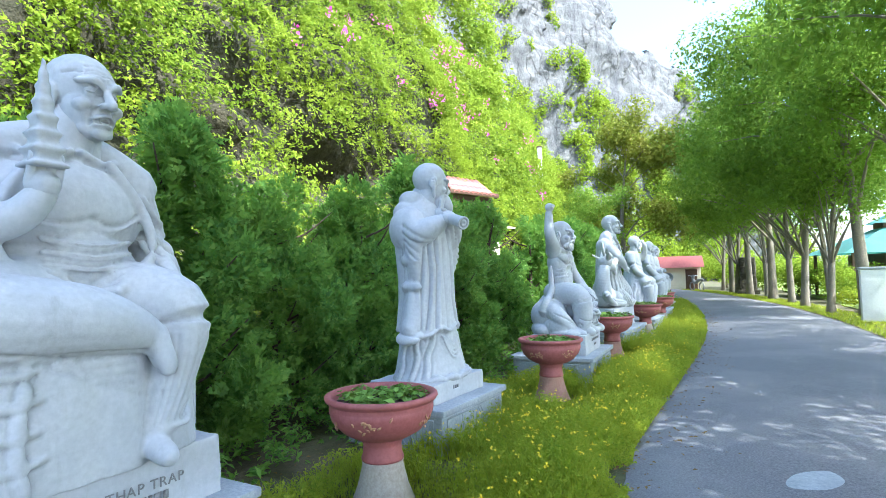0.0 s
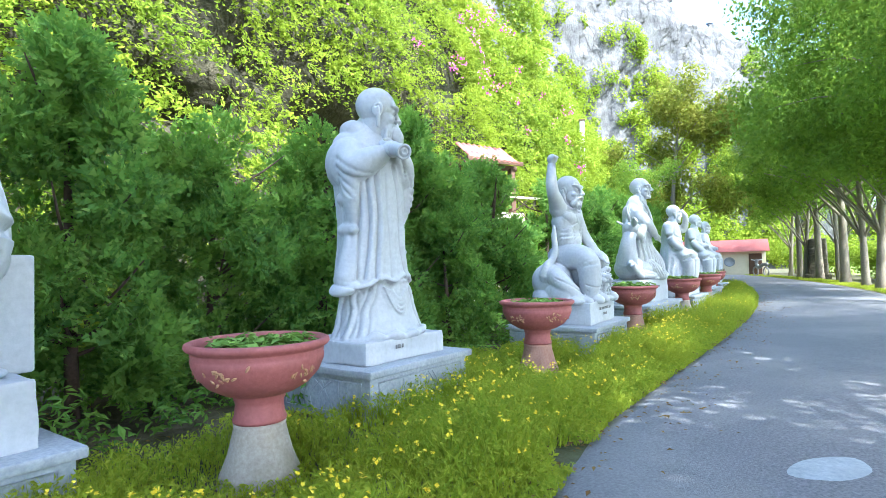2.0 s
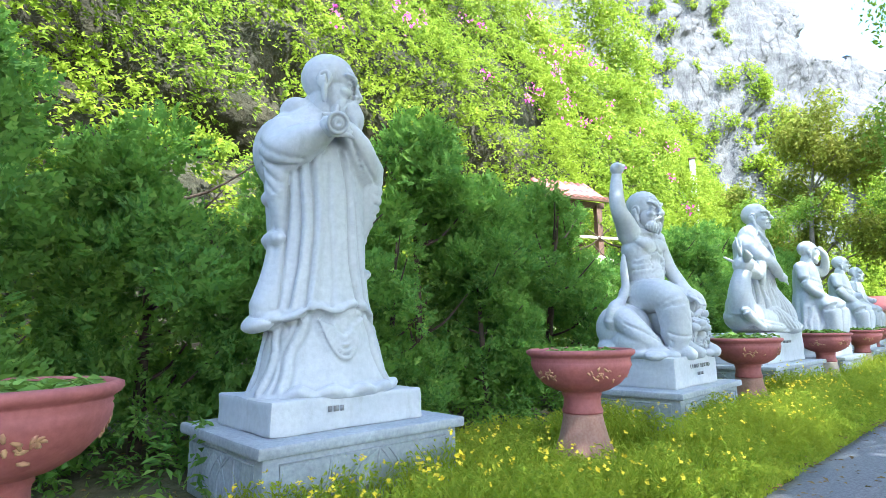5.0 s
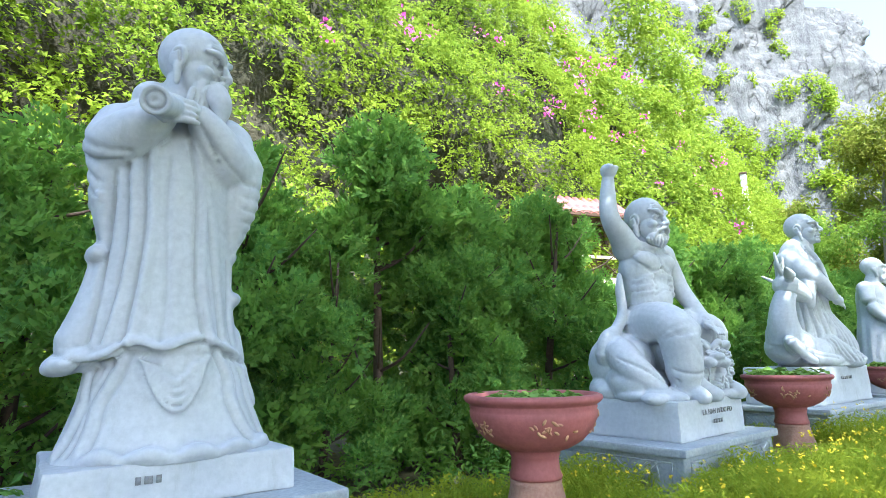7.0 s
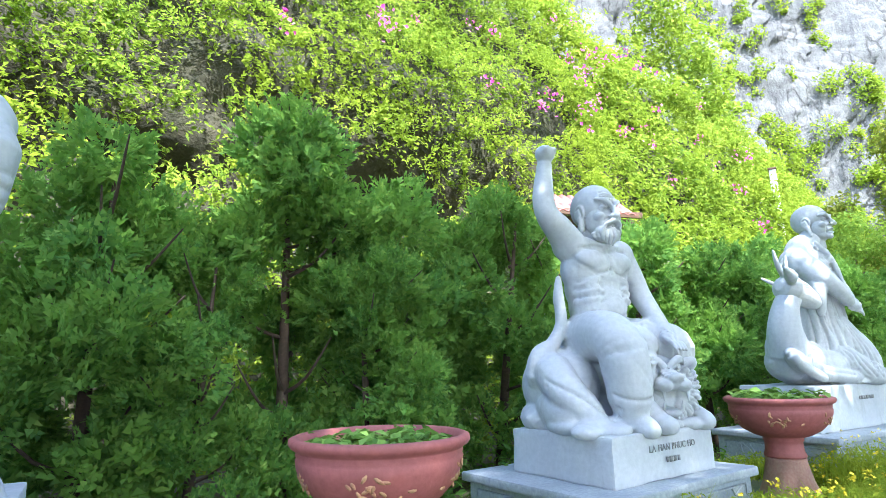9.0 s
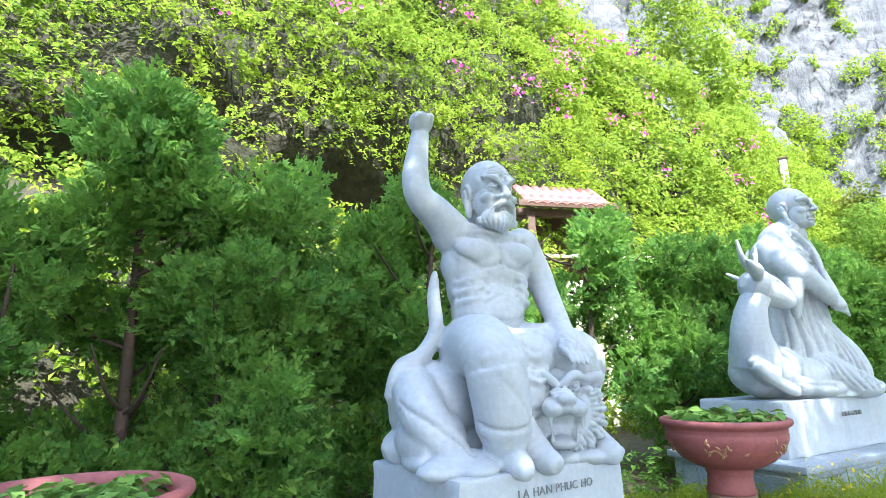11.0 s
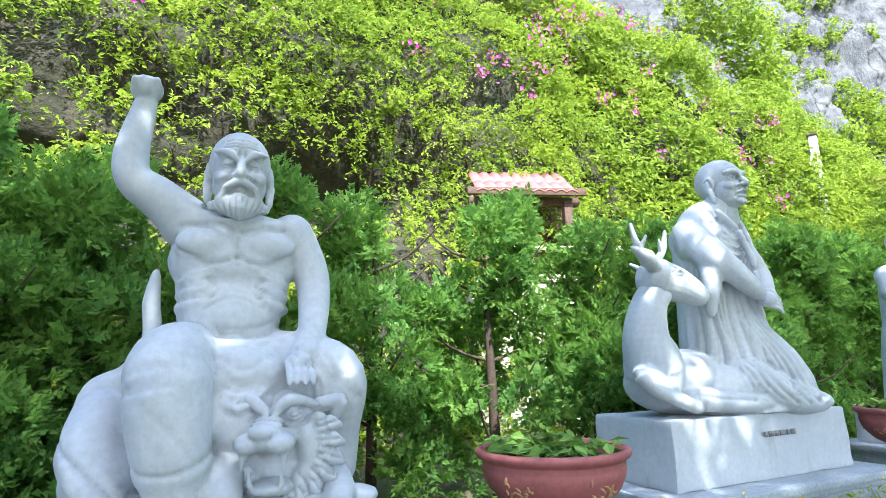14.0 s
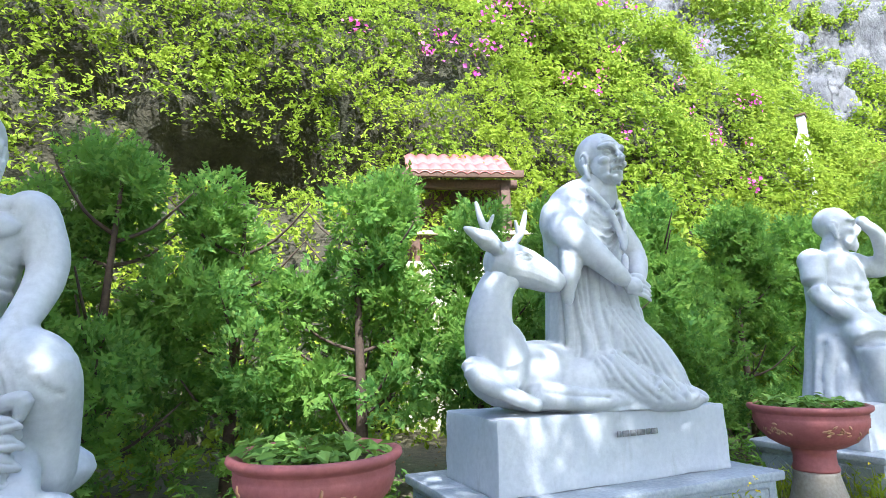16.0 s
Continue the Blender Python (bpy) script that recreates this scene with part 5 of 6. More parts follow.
def statue_with_deer():
    s = Sculpt()
    # lying deer
    s.ball((-0.35, 0.02, 1.02), (0.52, 0.24, 0.23)).ball((-0.68, -0.04, 1.12), (0.2, 0.2, 0.28)).ball((0.05, 0.05, 1.0), (0.28, 0.24, 0.24))
    s.limb([(-0.7, -0.06, 1.12), (-0.76, -0.08, 1.34), (-0.72, -0.1, 1.55), (-0.62, -0.12, 1.68)], [0.2, 0.155, 0.12, 0.105])
    body, s.bm = s.bm, bmesh.new()
    s.limb([(-0.64, -0.12, 1.73), (-0.5, -0.15, 1.69), (-0.34, -0.18, 1.62)], [0.15, 0.125, 0.085]).ball((-0.31, -0.18, 1.61), (0.06, 0.065, 0.055))
    s.ball((-0.58, -0.25, 1.745), (0.03, 0.018, 0.02), sub=2).fold([(-0.64, -0.245, 1.76), (-0.58, -0.27, 1.775), (-0.52, -0.24, 1.755)], 0.009)
    s.limb([(-0.7, -0.18, 1.79), (-0.84, -0.25, 1.84), (-1.0, -0.28, 1.9)], [0.035, 0.065, 0.014]).limb([(-0.56, 0.0, 1.78), (-0.62, 0.14, 1.88)], [0.03, 0.012])
    s.fold([(-0.34, -0.235, 1.6), (-0.4, -0.25, 1.6), (-0.46, -0.25, 1.63)], 0.006)
    for k, (bx, by, tip) in enumerate(((-0.67, -0.12, -0.84), (-0.58, -0.03, -0.42))):
        q = -1 if k == 0 else 1
        s.limb([(bx, by, 1.8), (bx + q * 0.05, by, 1.88), ((bx + tip) / 2 + q * 0.04, by, 1.97), (tip, by, 2.11)], [0.032, 0.03, 0.026, 0.013])
        s.limb([((bx + tip) / 2 + q * 0.02, by, 1.93), ((bx + tip) / 2 - q * 0.02, by - 0.03, 2.03)], [0.022, 0.01])
    s.keep_fine(body, Matrix.Identity(4))
    s.limb([(-0.72, -0.16, 1.0), (-0.95, -0.2, 1.1), (-0.88, -0.24, 1.0), (-0.58, -0.28, 0.87)], [0.1, 0.06, 0.055, 0.045])
    s.limb([(-0.5, -0.2, 0.92), (-0.2, -0.3, 0.88), (0.1, -0.3, 0.87)], [0.09, 0.065, 0.05])
    s.ball((-0.1, -0.12, 0.98), (0.26, 0.2, 0.18))
    # man in a pleated robe
    s.robe([(0.8, 0.16, 0.0, 0.56, 0.36), (0.95, 0.15, 0.0, 0.46, 0.33), (1.2, 0.12, 0.0, 0.37, 0.29), (1.5, 0.12, 0.02, 0.345, 0.26), (1.8, 0.1, 0.03, 0.31, 0.23), (2.05, 0.06, 0.04, 0.28, 0.2), (2.25, 0.08, 0.03, 0.18, 0.14)], 19, 0.026)
    s.ball((-0.08, 0.05, 2.07), (0.15, 0.16, 0.17)).ball((0.24, 0.02, 2.06), (0.14, 0.14, 0.15)).ball((0.1, -0.02, 2.0), (0.22, 0.18, 0.26)).limb([(0.1, 0.03, 2.32), (-0.04, 0.02, 2.2), (-0.15, -0.04, 2.02)], [0.1, 0.13, 0.14]).limb([(0.12, 0.02, 2.32), (0.24, 0.0, 2.2)], [0.1, 0.12])
    s.limb([(0.1, 0.03, 2.18), (0.2, -0.03, 2.38)], [0.14, 0.11])
    s.head((0.23, -0.06, 2.52), 1.42, 4, -6, 0.0, 0.3, 1.4)
    s.limb([(-0.13, 0.0, 2.1), (-0.16, -0.18, 1.93), (-0.04, -0.29, 1.76), (0.1, -0.33, 1.63)], [0.14, 0.12, 0.085, 0.06]).hand((0.17, -0.35, 1.58), (1, -0.1, -0.3), 1.3)
    s.limb([(0.28, -0.05, 2.05), (0.38, -0.14, 1.82), (0.28, -0.27, 1.64)], [0.12, 0.095, 0.06]).hand((0.24, -0.31, 1.62), (-0.8, -0.1, -0.2), 1.2)
    s.limb([(-0.14, -0.16, 1.9), (-0.2, -0.2, 1.7), (-0.24, -0.2, 1.5)], [0.1, 0.07, 0.04])
    for k in range(7):
        s.drape(-60 + 18 * k, -66 + 21 * k, 1.9 - 0.3 * (k > 2), 0.95, 0.028, -0.012)
    for k in range(5):
        s.fold([(-0.02, -0.13 - 0.01 * k, 2.2 - 0.05 * k), (0.1, -0.2, 2.06 - 0.07 * k), (0.24, -0.16, 2.14 - 0.06 * k)], 0.014)
        s.drape(40 + 14 * k, 48 + 12 * k, 1.5 - 0.06 * k, 0.9, 0.028)
    s.limb([(0.12, -0.08, 1.35), (0.34, -0.24, 1.1), (0.5, -0.3, 0.93)], [0.22, 0.17, 0.1]).limb([(0.5, -0.32, 0.9), (0.68, -0.34, 0.85)], [0.07, 0.045])
    s.limb([(0.0, -0.2, 1.05), (0.3, -0.32, 0.9), (0.6, -0.34, 0.85)], [0.16, 0.12, 0.07])
    for k in range(6):
        s.cut([(0.0 + 0.06 * k, -0.28, 1.5 - 0.03 * k), (0.14 + 0.07 * k, -0.36, 1.2 - 0.04 * k), (0.24 + 0.09 * k, -0.4, 0.92 - 0.01 * k)], 0.014, 0.015)
        s.cut([(-0.16 + 0.05 * k, -0.3, 1.15), (-0.14 + 0.08 * k, -0.38, 0.98), (-0.1 + 0.11 * k, -0.42, 0.86)], 0.013, 0.013)
    for k in range(4):
        s.fold([(0.2 + 0.1 * k, -0.38, 1.02 - 0.03 * k), (0.26 + 0.1 * k, -0.42, 0.98 - 0.03 * k), (0.22 + 0.1 * k, -0.42, 0.92 - 0.02 * k)], 0.02)
    s.cut([(-0.62, -0.3, 0.98), (-0.4, -0.32, 0.92), (-0.1, -0.38, 0.9)], 0.014, 0.014)
    s.cut([(-0.92, -0.3, 1.06), (-0.78, -0.3, 1.02), (-0.6, -0.34, 0.93)], 0.012, 0.012)
    s.cut([(-0.64, -0.27, 1.758), (-0.58, -0.28, 1.775), (-0.52, -0.26, 1.752)], 0.007, 0.008)
    s.cut([(-0.64, -0.27, 1.745), (-0.58, -0.28, 1.728), (-0.52, -0.26, 1.745)], 0.007, 0.008)
    s.cut([(-0.74, -0.23, 1.81), (-0.84, -0.28, 1.86), (-0.93, -0.3, 1.89)], 0.014, 0.02)
    for k in range(5):
        s.cut([(0.0, -0.2, 2.16 - 0.05 * k), (0.1, -0.22, 2.12 - 0.055 * k), (0.22, -0.2, 2.15 - 0.05 * k)], 0.01, 0.009)
        s.cut([(-0.2 + 0.012 * k, -0.16, 2.0 - 0.1 * k), (-0.2 + 0.02 * k, -0.22, 1.7 - 0.08 * k), (-0.22 + 0.03 * k, -0.26, 1.3)], 0.012, 0.012)
    s.fold([(0.04, -0.14, 2.28), (0.14, -0.21, 2.12), (0.2, -0.25, 1.9), (0.16, -0.3, 1.7)], 0.026)
    s.fold([(0.3, -0.12, 2.22), (0.27, -0.2, 2.05), (0.22, -0.25, 1.88)], 0.024)
    for k in range(4):
        s.fold([(-0.22 + 0.03 * k, -0.14, 2.0 - 0.04 * k), (-0.16 + 0.05 * k, -0.31, 1.86 - 0.06 * k), (0.0 + 0.05 * k, -0.35, 1.72 - 0.05 * k)], 0.018)
    return s.finish(row(11.4, 1.64, 0.0, -1), "white marble smiling monk statue seated beside a resting deer")


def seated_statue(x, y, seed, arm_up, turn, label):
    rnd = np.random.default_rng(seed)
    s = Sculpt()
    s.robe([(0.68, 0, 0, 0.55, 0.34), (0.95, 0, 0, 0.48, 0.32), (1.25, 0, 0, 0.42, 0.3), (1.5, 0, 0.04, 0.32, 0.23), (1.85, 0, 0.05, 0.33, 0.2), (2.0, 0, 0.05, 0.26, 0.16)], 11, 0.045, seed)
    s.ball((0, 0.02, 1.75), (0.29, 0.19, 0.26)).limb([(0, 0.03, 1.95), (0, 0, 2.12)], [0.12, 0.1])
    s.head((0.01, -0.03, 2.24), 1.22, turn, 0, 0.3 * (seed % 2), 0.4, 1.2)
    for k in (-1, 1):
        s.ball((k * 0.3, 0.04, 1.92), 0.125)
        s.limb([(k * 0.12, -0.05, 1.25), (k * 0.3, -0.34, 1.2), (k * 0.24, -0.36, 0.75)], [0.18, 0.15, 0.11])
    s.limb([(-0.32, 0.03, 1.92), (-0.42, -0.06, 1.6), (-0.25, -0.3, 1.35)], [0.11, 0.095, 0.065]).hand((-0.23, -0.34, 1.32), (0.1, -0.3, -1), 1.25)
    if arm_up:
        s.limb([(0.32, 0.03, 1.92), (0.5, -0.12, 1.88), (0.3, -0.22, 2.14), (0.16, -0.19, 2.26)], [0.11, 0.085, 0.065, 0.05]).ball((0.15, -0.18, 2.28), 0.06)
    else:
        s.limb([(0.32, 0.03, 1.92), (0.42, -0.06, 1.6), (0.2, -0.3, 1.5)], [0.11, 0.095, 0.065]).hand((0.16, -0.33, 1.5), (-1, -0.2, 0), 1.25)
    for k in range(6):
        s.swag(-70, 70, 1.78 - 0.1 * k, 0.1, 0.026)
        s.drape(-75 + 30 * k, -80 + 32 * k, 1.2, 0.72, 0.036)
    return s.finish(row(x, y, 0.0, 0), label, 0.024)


def stand(x, y, w, d, h0, h1, seed, turn=0.0, pw=0.3, pd=0.35, px=0.0, py=0.0):
    pedestal(row(x + px, y + py, 0.0, turn), w + pw, d + pd, h0, seed)
    return plinth(row(x, y, h0, turn), w, d, h1 - h0, seed)


stand(0.95, 2.15, 1.66, 0.82, 0.30, 0.636, 1, 0)
stand(4.23, 1.76, 0.98, 0.72, 0.40, 0.575, 2, -1, 0.32, 0.4, 0.03, 0.03)
stand(7.93, 1.5, 1.08, 0.82, 0.35, 0.63, 3, 3, 0.5, 0.4, 0.0, 0.05)
stand(11.42, 1.68, 1.78, 0.72, 0.38, 0.80, 4, -1, 0.42, 0.44)
stand(14.4, 1.65, 1.3, 0.8, 0.35, 0.70, 5)
stand(17.8, 1.85, 1.3, 0.8, 0.35, 0.70, 6)
stand(21.2, 2.2, 1.3, 0.8, 0.35, 0.70, 7)
statue_with_pagoda()
statue_with_flute()
statue_on_lion()
statue_with_deer()
seated_statue(14.4, 1.65, 5, True, 30, "white marble seated monk statue with a hand raised to its face")
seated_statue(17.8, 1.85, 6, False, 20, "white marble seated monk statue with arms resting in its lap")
seated_statue(21.2, 2.2, 7, False, -10, "bluish white marble seated statue with folded arms")

# ---- verge ----


def blades(p, height, width, lean, rnd):
    """Thin curved blades: two triangles each."""
    n = len(p)
    q = rnd.uniform(0, 2 * math.pi, n)
    side = np.stack([np.cos(q), np.sin(q), np.zeros(n)], 1)
    q2 = rnd.uniform(0, 2 * math.pi, n)
    bend = np.stack([np.cos(q2), np.sin(q2), np.zeros(n)], 1) * rnd.uniform(0.2, lean, (n, 1))
    h = height[:, None] * rnd.uniform(0.5, 1.15, (n, 1))
    mid = p + bend * h * 0.35 + np.array([0, 0, 1]) * h * 0.6
    tip = p + bend * h * 1.0 + np.array([0, 0, 1]) * h * 0.95
    w = width * rnd.uniform(0.6, 1.3, (n, 1))
    v = np.stack([p - side * w, p + side * w, mid + side * w * 0.8, mid - side * w * 0.8, tip], 1).reshape(-1, 3)
    i = np.arange(n)[:, None] * 5
    f = np.concatenate([i + np.array([0, 1, 2]), i + np.array([0, 2, 3]), i + np.array([3, 2, 4])], 0)
    return v, f


def verge_grass(n, x0, x1, rnd, width):
    x = x0 + (x1 - x0) * rnd.random(n)
    left = 0.0062 * np.maximum(0, x - 9.5) ** 2 - 0.06 - 0.2 * np.clip((4.6 - x) / 1.4, 0, 1)
    t = rnd.random(n) ** 1.35
    y = left - 0.05 + 2.2 * t
    lump = np.array([noise.noise(Vector((a * 1.6, b * 1.6, 0))) + 0.6 * noise.noise(Vector((a * 4, b * 4, 7))) for a, b in zip(x, y)])
    ok = lump > -0.45 + 0.45 * np.clip(t - 0.45, 0, 1)
    x, y, t, lump = x[ok], y[ok], t[ok], lump[ok]
    h = np.clip(0.05 + 0.22 * np.clip(t * 7, 0, 1) + 0.14 * lump, 0.05, 0.4) * (1 - 0.45 * np.clip(t - 0.55, 0, 1) / 0.45)
    near = np.min([np.hypot(x - c + 0.18, y - d + 0.18) for c, d in POTS], axis=0)
    h = h * (0.22 + 0.78 * np.clip((near - 0.3) / 0.35, 0, 1))
    p = np.stack([x, y, np.zeros(len(x))], 1)
    a = blades(p, h, width, 0.75, rnd)
    m = len(p)
    k = rnd.integers(0, m, m)
    q = p[k] + np.stack([rnd.normal(0, 0.02, m), rnd.normal(0, 0.02, m), h[k] * rnd.uniform(0.4, 1.0, m)], 1)
    b = leaves(q, np.tile([0, -0.2, 0.9], (m, 1)), 0.03 + width * 2, 0.6, 0.4, 0, rnd)
    ob = new("verge_grass", mesh_of("verge_grass", *join([a, b]), GRASS))
    ob.matrix_world = ROW
    tagged(ob, "uncut yellow-green grass and feathery weeds along the lane", "grass", kind="stuff")
    k = rnd.choice(m, int(m * 0.018))
    k = k[(t[k] < 0.75) & (h[k] > 0.14)]
    sets = []
    for i in k:
        c = p[i] + np.array([rnd.normal(0, 0.02), rnd.normal(0, 0.02), h[i] * rnd.uniform(0.9, 1.25)])
        sets.append(leaves(c + rnd.normal(0, 0.007, (4, 3)), np.tile([0, -0.3, 0.9], (4, 1)), 0.022, 0.5, 0.8, 0, rnd))
    fl = new("verge_blossom", mesh_of("verge_blossom", *join(sets), YELLOW))
    fl.matrix_world = ROW
    tagged(fl, "tiny yellow wildflowers among the verge grass", "flowers", kind="stuff")


verge_grass(56000, 1.0, 10.5, np.random.default_rng(5), 0.0035)
verge_grass(20000, 10.5, 27.0, np.random.default_rng(6), 0.007)


def far_verge(n, rnd):
    x = rnd.uniform(8, 44, n)
    y = 0.0062 * np.maximum(0, x - 9.5) ** 2 - 3.5 - rnd.uniform(0, 1.05, n) ** 1.2
    p = np.stack([x, y, np.zeros(n)], 1)[~np.isnan(y)]
    ob = new("mown_grass", mesh_of("mown_grass", *blades(p, np.full(len(p), 0.08), 0.008, 0.8, rnd), GRASS))
    ob.matrix_world = ROW
    tagged(ob, "short sunlit grass strip under the roadside trees", "grass", kind="stuff")


far_verge(15000, np.random.default_rng(8))


def weeds(n, x0, x1, rnd):
    """Broad-leaved weeds and seedlings at the hedge's foot."""
    sets = []
    for _ in range(n):
        x, y = rnd.uniform(x0, x1), rnd.uniform(2.0, 2.9)
        hh = rnd.uniform(0.1, 0.5)
        k = int(rnd.integers(14, 34))
        z = rnd.uniform(0.1, 1, k) * hh
        q = rnd.uniform(0, 6.28, k)
        r = rnd.uniform(0.03, 0.12, k) * (1.2 - z / hh * 0.7)
        p = np.stack([x + r * np.cos(q), y + r * np.sin(q), z + 0.02], 1)
        sets.append(leaves(p, np.stack([np.cos(q) * 0.4, np.sin(q) * 0.4, np.full(k, 0.8)], 1), rnd.uniform(0.05, 0.1), 0.3, 0.4, 0, rnd))
    ob = new("weeds", mesh_of("weeds", *join(sets), JUNIPER))
    ob.matrix_world = ROW
    tagged(ob, "low dark green weeds at the foot of the hedge", "weeds", kind="stuff")


weeds(330, 0.5, 14, np.random.default_rng(9))


def litter(n, rnd):
    x = rnd.uniform(0, 22, n)
    y = np.where(rnd.random(n) < 0.35, 0.0062 * np.maximum(0, x - 9.5) ** 2 + 0.05 - np.abs(rnd.normal(0, 0.35, n)), rnd.uniform(1.9, 5.0, n))
    z = np.where(y < 1, 0.045, 0.012 + 0.1 * np.clip(y - 2.6, 0, 2.4) + 0.02)
    v, f = leaves(np.stack([x, y, z], 1), np.tile([0, 0, 1.0], (n, 1)), 0.042, 0.15, 0.55, 0, rnd)
    ob = new("leaf_litter", mesh_of("leaf_litter", v, f, DEADLEAF))
    ob.matrix_world = ROW
    tagged(ob, "dry brown fallen leaves on the lane's edge and earth", "leaves", kind="stuff")


litter(3600, np.random.default_rng(10))

# ---- inscriptions ----


def inscription(text, m, size):
    """Engraved capitals, each letter a piece of its own."""
    ob = empty("inscription", m, "dark engraved capital letters on a marble plinth", "inscription")
    made, x = [], 0.0
    for letter in text:
        if letter == " ":
            x += size * 0.35
            continue
        cu = bpy.data.curves.new("letter", "FONT")
        cu.body, cu.size, cu.extrude = letter, size, 0.002
        raw = new("raw", cu)
        deps = bpy.context.evaluated_depsgraph_get()
        deps.update()
        me = bpy.data.meshes.new_from_object(raw.evaluated_get(deps))
        bpy.data.objects.remove(raw)
        me.name = "letter"
        me.materials.clear()
        me.materials.append(INK)
        one = new("letter", me)
        one.parent, one.location = ob, (x, 0, 0)
        x += max(v.co.x for v in me.vertices) + size * 0.09
        made.append(one)
    for one in made:
        one.location.x -= x / 2
    return ob


def dark_bars(m, widths, h):
    """A line of writing too worn to read."""
    ob = empty("inscription", m, "worn unreadable engraved writing on a marble plinth", "inscription")
    x = 0.0
    for w in widths:
        part("bar", box(w, 0.004, h, 0.0, x + w / 2, 0, 0), INK, ob)
        x += w + 0.012
    return ob


inscription("THAP TRAP", row(1.3, 1.722, 0.46, 0) @ pose(0, 0, 0, 90, 0, 0), 0.075)
dark_bars(row(1.2, 1.722, 0.39), (0.03, 0.05, 0.02, 0.04, 0.03), 0.045)
inscription("LA HAN PHUC HO", row(7.98, 1.075, 0.52, 3) @ pose(0, 0, 0, 90, 0, 0), 0.055)
dark_bars(row(7.9, 1.071, 0.45, 3), (0.02, 0.035, 0.03, 0.025), 0.03)
dark_bars(row(11.35, 1.307, 0.65, -1), (0.03, 0.05, 0.04, 0.06, 0.03, 0.05), 0.035)
dark_bars(row(4.05, 1.385, 0.5, -1), (0.02, 0.03, 0.02), 0.03)

# ---- things behind the hedge and beyond the bend ----


def shrine(m):
    ob = empty("shrine", m, "small shrine with a red tiled lean-to roof behind the hedge", "shrine")
    for i in range(9):
        bm = bmesh.new()
        for j in range(2):
            y0, z0 = -0.45 + j * 0.27, -0.26 + j * 0.21
            ring = [[bm.verts.new((-0.075 + 0.15 * k / 6, y0 + a, z0 + dz + 0.035 * math.sin(math.pi * k / 6))) for k in range(7)] for a, dz in ((-0.02, -0.01), (0.29, 0.225), (0.29, 0.205), (-0.02, -0.03))]
            for a, b in ((0, 1), (1, 2), (2, 3), (3, 0)):
                for k in range(6):
                    bm.faces.new((ring[a][k], ring[a][k + 1], ring[b][k + 1], ring[b][k]))
        part("roof_tile", bm, ROOF, ob, m=pose(-0.6 + i * 0.15, 0, 3.62))
    part("eave_board", box(1.6, 0.05, 0.1, 0.005, 0, -0.44, 3.3), WOOD, ob)
    part("beam", box(1.5, 0.1, 0.12, 0.01, 0, -0.25, 3.2), WOOD, ob)
    part("back_panel", box(1.45, 0.06, 1.1, 0.01, 0, 0.3, 2.3), WOOD, ob, "dark wooden panel")
    for x in (-0.68, 0.68):
        for y in (-0.3, 0.3):
            part("post", box(0.12, 0.12, 2.95, 0.01, x * 0.85, y, 0.3), WOOD, ob, "dark weathered post")
    part("rail", box(2.3, 0.05, 0.05, 0.01, 0.3, -0.38, 2.55), CREAM, ob)
    part("base", box(1.6, 0.9, 2.2, 0.02, 0, 0, 0, rough=0.01, cuts=2), CREAM, ob, "weathered cream plaster base")
    return ob


stage = shrine(row(12.42, 5.6, 0.05, -18))
stage.scale = (1.12, 1.1, 1.07)


def white_post(m):
    ob = empty("lamp_post", m, "white square post with a dark cap on the slope", "post")
    part("shaft", box(0.28, 0.22, 7.35, 0.02, taper=0.94), STEEL, ob)
    part("cap", box(0.34, 0.26, 0.06, 0.01, z=7.35), WOOD, ob, "dark cap")
    bm = bmesh.new()
    tube(bm, curve_pts([(-0.1, 0, 7.3), (-0.8, 0, 6.7), (-1.5, 0.1, 6.0)], 4), 0.02, 6)
    part("cable", bm, STEEL, ob)
    return ob


white_post(row(24.0, 7.48, 0, 25))


def hidden_statue():
    s = Sculpt()
    s.robe([(0, 0, 0, 0.34, 0.28), (0.5, 0, 0, 0.28, 0.24), (1.1, 0, 0, 0.27, 0.2), (1.4, 0, 0, 0.2, 0.16)], 9, 0.05).head((0, 0, 1.62), 1.25, -10)
    s.ball((-0.2, 0, 1.25), 0.13).ball((0.2, 0, 1.25), 0.13).limb([(0.26, 0, 1.25), (0.32, -0.08, 0.95), (0.05, -0.26, 1.0)], [0.1, 0.09, 0.06])
    ob = s.finish(row(24.3, 8.0, 4.0), "white marble standing statue half hidden among slope shrubs", 0.03)
    ob.scale = (1.35, 1.35, 1.35)
    ob = empty("pedestal", row(24.3, 8.0), "tall grey stone pedestal rising out of slope shrubs", "pedestal")
    part("body", box(1.1, 0.9, 3.9, 0.02, rough=0.01, cuts=2), PEDESTAL, ob)
    part("top_slab", box(1.2, 1.0, 0.1, 0.01, z=3.9), PEDESTAL, ob)


hidden_statue()


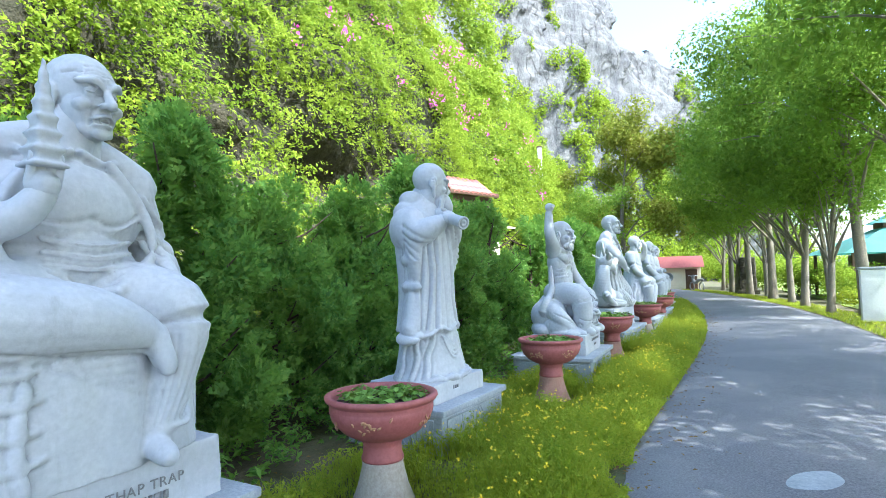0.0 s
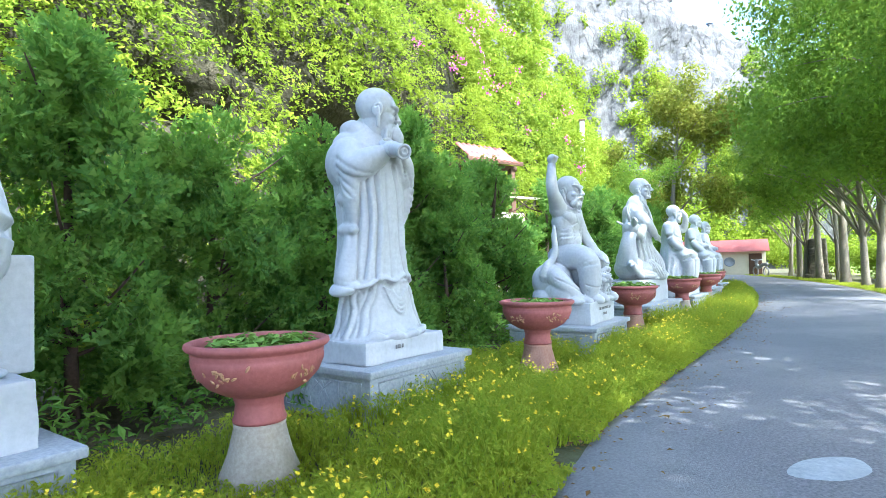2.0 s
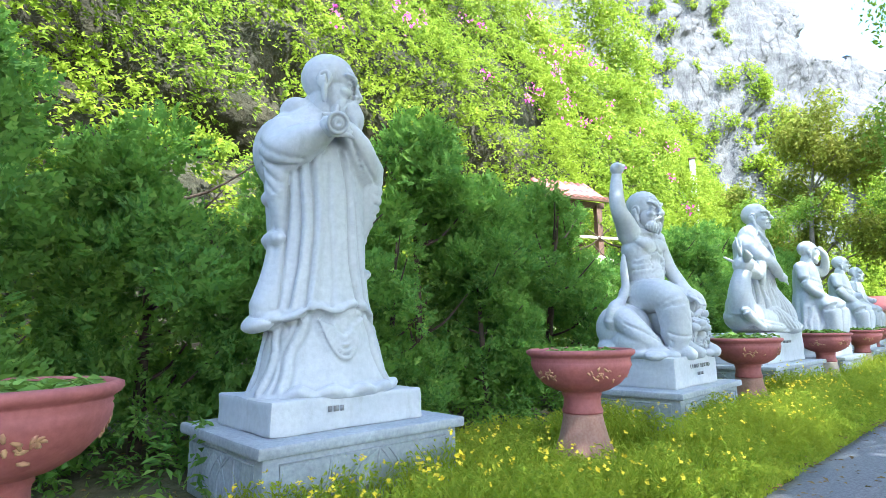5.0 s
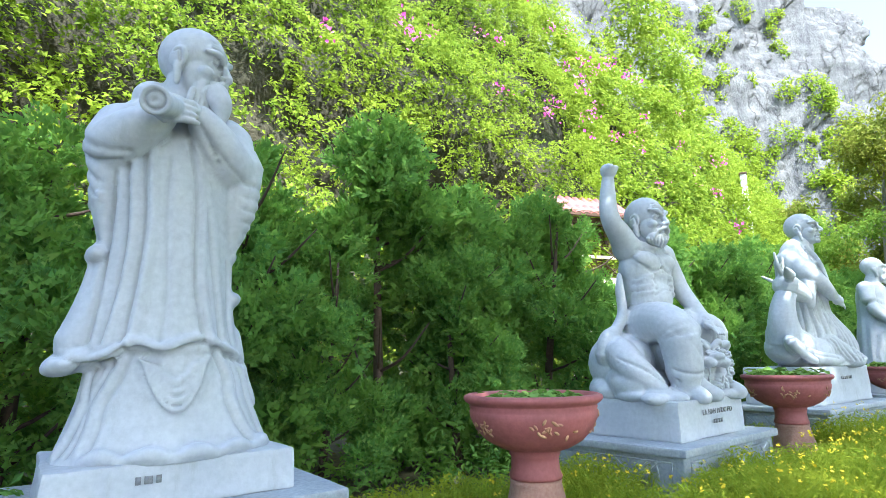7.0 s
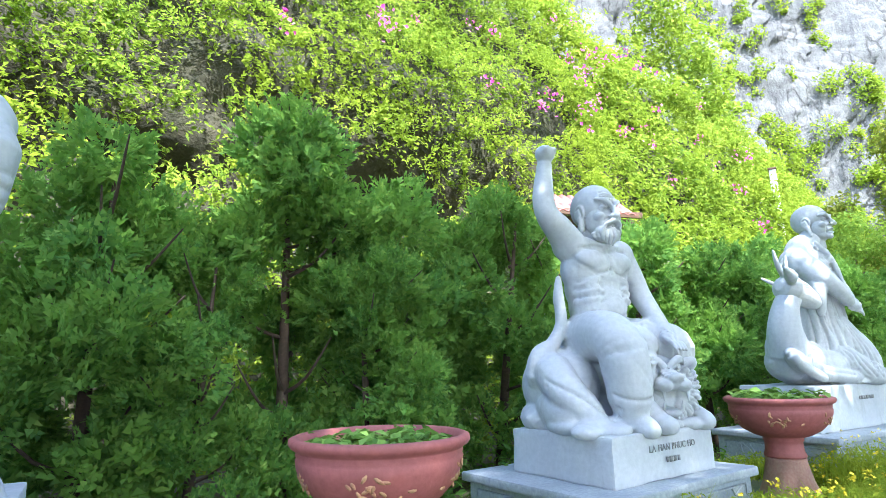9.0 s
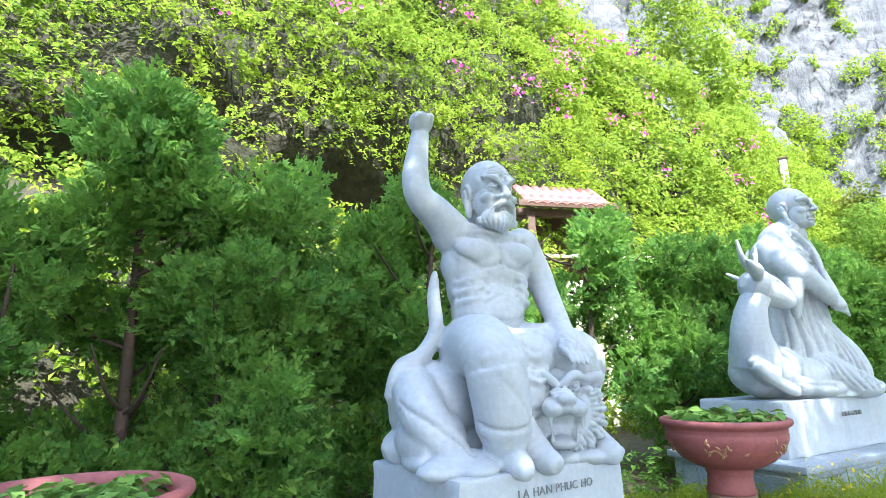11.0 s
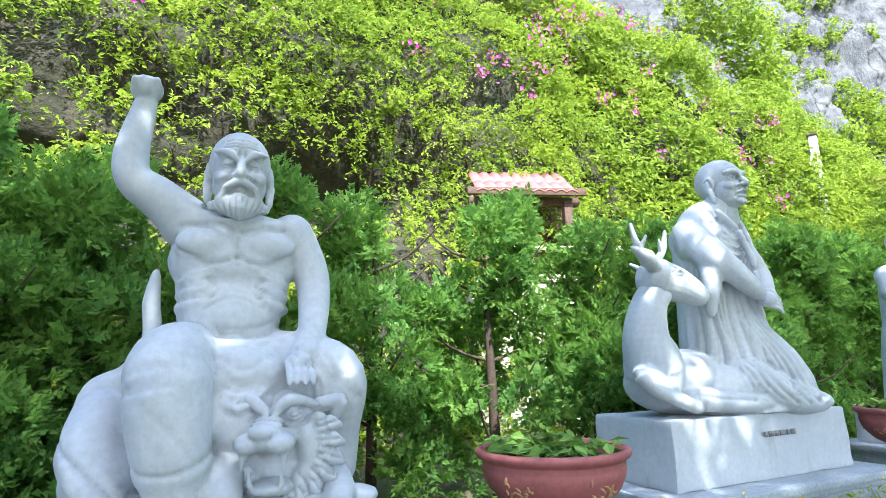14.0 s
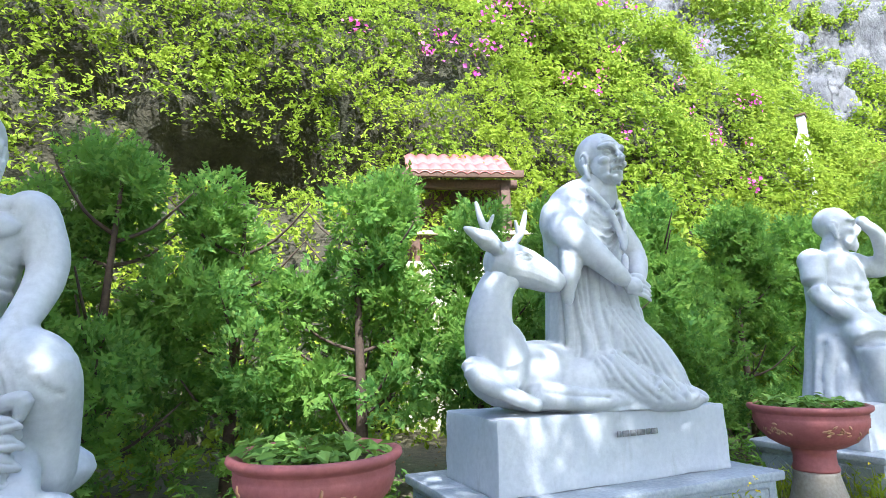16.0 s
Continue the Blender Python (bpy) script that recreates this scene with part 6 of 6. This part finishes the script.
def tiled_house(m):
    ob = empty("house", m, "low cream house with a red tiled roof at the lane's end", "house")
    part("wall", box(4.5, 8.0, 2.3, 0.02), CREAM, ob)
    bm = bmesh.new()
    for a in (-1, 1):
        vs = [bm.verts.new(p) for p in ((-0.2 + a * 2.7, -4.3, 2.2), (-0.2 + a * 2.7, 4.3, 2.2), (-0.2, 4.3, 3.4), (-0.2, -4.3, 3.4))]
        bm.faces.new(vs)
    bmesh.ops.solidify(bm, geom=bm.faces[:], thickness=0.12)
    part("roof", bm, ROOF, ob, flat=True)
    bm = lathe([(0.0, 0.0), (0.45, 0.0), (0.45, 0.08), (0.36, 0.09), (0.34, 0.03), (0.0, 0.03)], 28)
    part("round_window", bm, PEDESTAL, ob, "round grey window", m=pose(-2.26, -1.2, 1.25, 0, -90, 0))
    part("door", box(0.06, 1.0, 2.0, 0.01, -2.27, -3.2, 0), WOOD, ob)
    return ob


house = tiled_house(row(46.0, 6.0, 0, 8))
house.scale = (0.8, 0.8, 0.74)


def motorbike(m):
    ob = empty("motorbike", m, "dark parked motorbike at the lane's end", "motorbike")
    for x in (-0.6, 0.6):
        bm = bmesh.new()
        pts = [(x + 0.28 * math.cos(q), 0, 0.3 + 0.28 * math.sin(q)) for q in np.linspace(0, 2 * math.pi, 21)]
        tube(bm, pts, 0.045, 7)
        part("wheel", bm, INK, ob)
    bm = bmesh.new()
    tube(bm, curve_pts([(-0.7, 0, 0.75), (-0.2, 0, 0.72), (0.1, 0, 0.55), (0.45, 0, 0.75), (0.42, 0, 1.0)], 3), 0.11, 8)
    part("body", bm, INK, ob)
    bm = bmesh.new()
    tube(bm, [(0.4, -0.35, 1.05), (0.45, 0, 1.0), (0.4, 0.35, 1.05)], 0.025, 6)
    part("handlebar", bm, STEEL, ob)
    return ob


motorbike(row(41.5, 2.6, 0, 35))


def pavilion(m):
    ob = empty("pavilion", m, "open pavilion with a teal sheet-metal roof and brown walls", "pavilion")
    bm = bmesh.new()
    for a, b in ((1, 0), (0, 1), (-1, 0), (0, -1)):
        c = [(3.2 * a - 3.2 * b, 3.2 * b + 3.2 * a, 2.75), (3.2 * a + 3.2 * b, 3.2 * b - 3.2 * a, 2.75), (0.6 * a + 0.6 * b, 0.6 * b - 0.6 * a, 4.3), (0.6 * a - 0.6 * b, 0.6 * b + 0.6 * a, 4.3)]
        bm.faces.new([bm.verts.new(p) for p in c])
    bmesh.ops.solidify(bm, geom=bm.faces[:], thickness=0.06)
    part("roof", bm, TEAL, ob, flat=True)
    bm = bmesh.new()
    for a, b in ((1, 0), (0, 1), (-1, 0), (0, -1)):
        bm.faces.new([bm.verts.new(p) for p in ((0.9 * a - 0.9 * b, 0.9 * b + 0.9 * a, 4.6), (0.9 * a + 0.9 * b, 0.9 * b - 0.9 * a, 4.6), (0, 0, 5.3))])
    bmesh.ops.solidify(bm, geom=bm.faces[:], thickness=0.05)
    part("roof_cap", bm, TEAL, ob, flat=True)
    part("neck", box(1.2, 1.2, 0.5, 0.01, z=4.2), WOOD, ob)
    for x in (-2.7, 0, 2.7):
        for y in (-2.7, 2.7):
            part("post", box(0.14, 0.14, 2.8, 0.01, x, y, 0), WOOD, ob)
    part("wall", box(4.6, 3.4, 2.7, 0.02, 0.4, -0.6), WOOD, ob, "dark brown boarded wall")
    return ob


pavilion(row(32.0, -6.6, 0, 12)).scale = (0.9, 0.9, 0.74)


def gate_wall(m):
    ob = empty("boundary_wall", m, "white plastered wall end with a capping beside the lane", "wall")
    part("wall", box(0.3, 2.6, 1.4, 0.015, 0, -1.3, 0, rough=0.006, cuts=3), PLASTER, ob)
    part("capping", box(0.36, 2.66, 0.07, 0.015, 0, -1.3, 1.4), PEDESTAL, ob)
    return ob


gate_wall(row(18.1, -3.5))


def stone_marker(m):
    ob = empty("stone_pillar", m, "dark weathered carved stone pillar beneath the trees", "pillar")
    part("shaft", box(0.9, 0.9, 2.1, 0.08, rough=0.06, cuts=5, taper=0.85), HILLROCK, ob)
    part("base", box(1.15, 1.15, 0.25, 0.04, rough=0.02, cuts=2), HILLROCK, ob)
    return ob


stone_marker(row(36.0, -0.6))


def shrub(m, seed, r, mat, label):
    rnd = np.random.default_rng(seed)
    ob = empty("shrub", m, label, "shrub", "shrubs beyond the lane")
    blobs = [(rnd.normal(0, 0.45 * r), rnd.normal(0, 0.45 * r), rnd.uniform(0.3, 0.9) * r, rnd.uniform(0.3, 0.55) * r) for _ in range(12)]
    p, d = crown_points(blobs, 3500, rnd, 0.5)
    crown = new("crown", mesh_of("crown", *leaves(p, d, 0.12, 0.6, 0.5, 0, rnd), mat))
    crown.parent = ob
    bm = bmesh.new()
    tube(bm, [(0, 0, -0.05), (0.02, 0, 0.5 * r)], [0.06, 0.03], 7)
    part("stem", bm, BARK, ob)
    return ob


SHRUBS = [shrub(row(21.5, -4.6), 61, 0.8, GRASS, "low yellow-green garden shrub beside the white wall"), shrub(row(27, -4.4), 62, 1.3, VINE, "bright green garden shrub under the roadside trees")]
for x, y, k, sc in ((30, -4.8, 1, 1.1), (24.5, -5.5, 1, 0.9), (34, -3.4, 1, 1.2), (40, -1.8, 1, 1.5), (44, -0.5, 1, 1.6), (38, -4.5, 1, 1.5), (48, 1.0, 1, 1.9), (23, -5.2, 0, 1.0)):
    c = copy_thing(SHRUBS[k], row(x, y, 0, x * 40))
    c.scale = (sc, sc, sc)
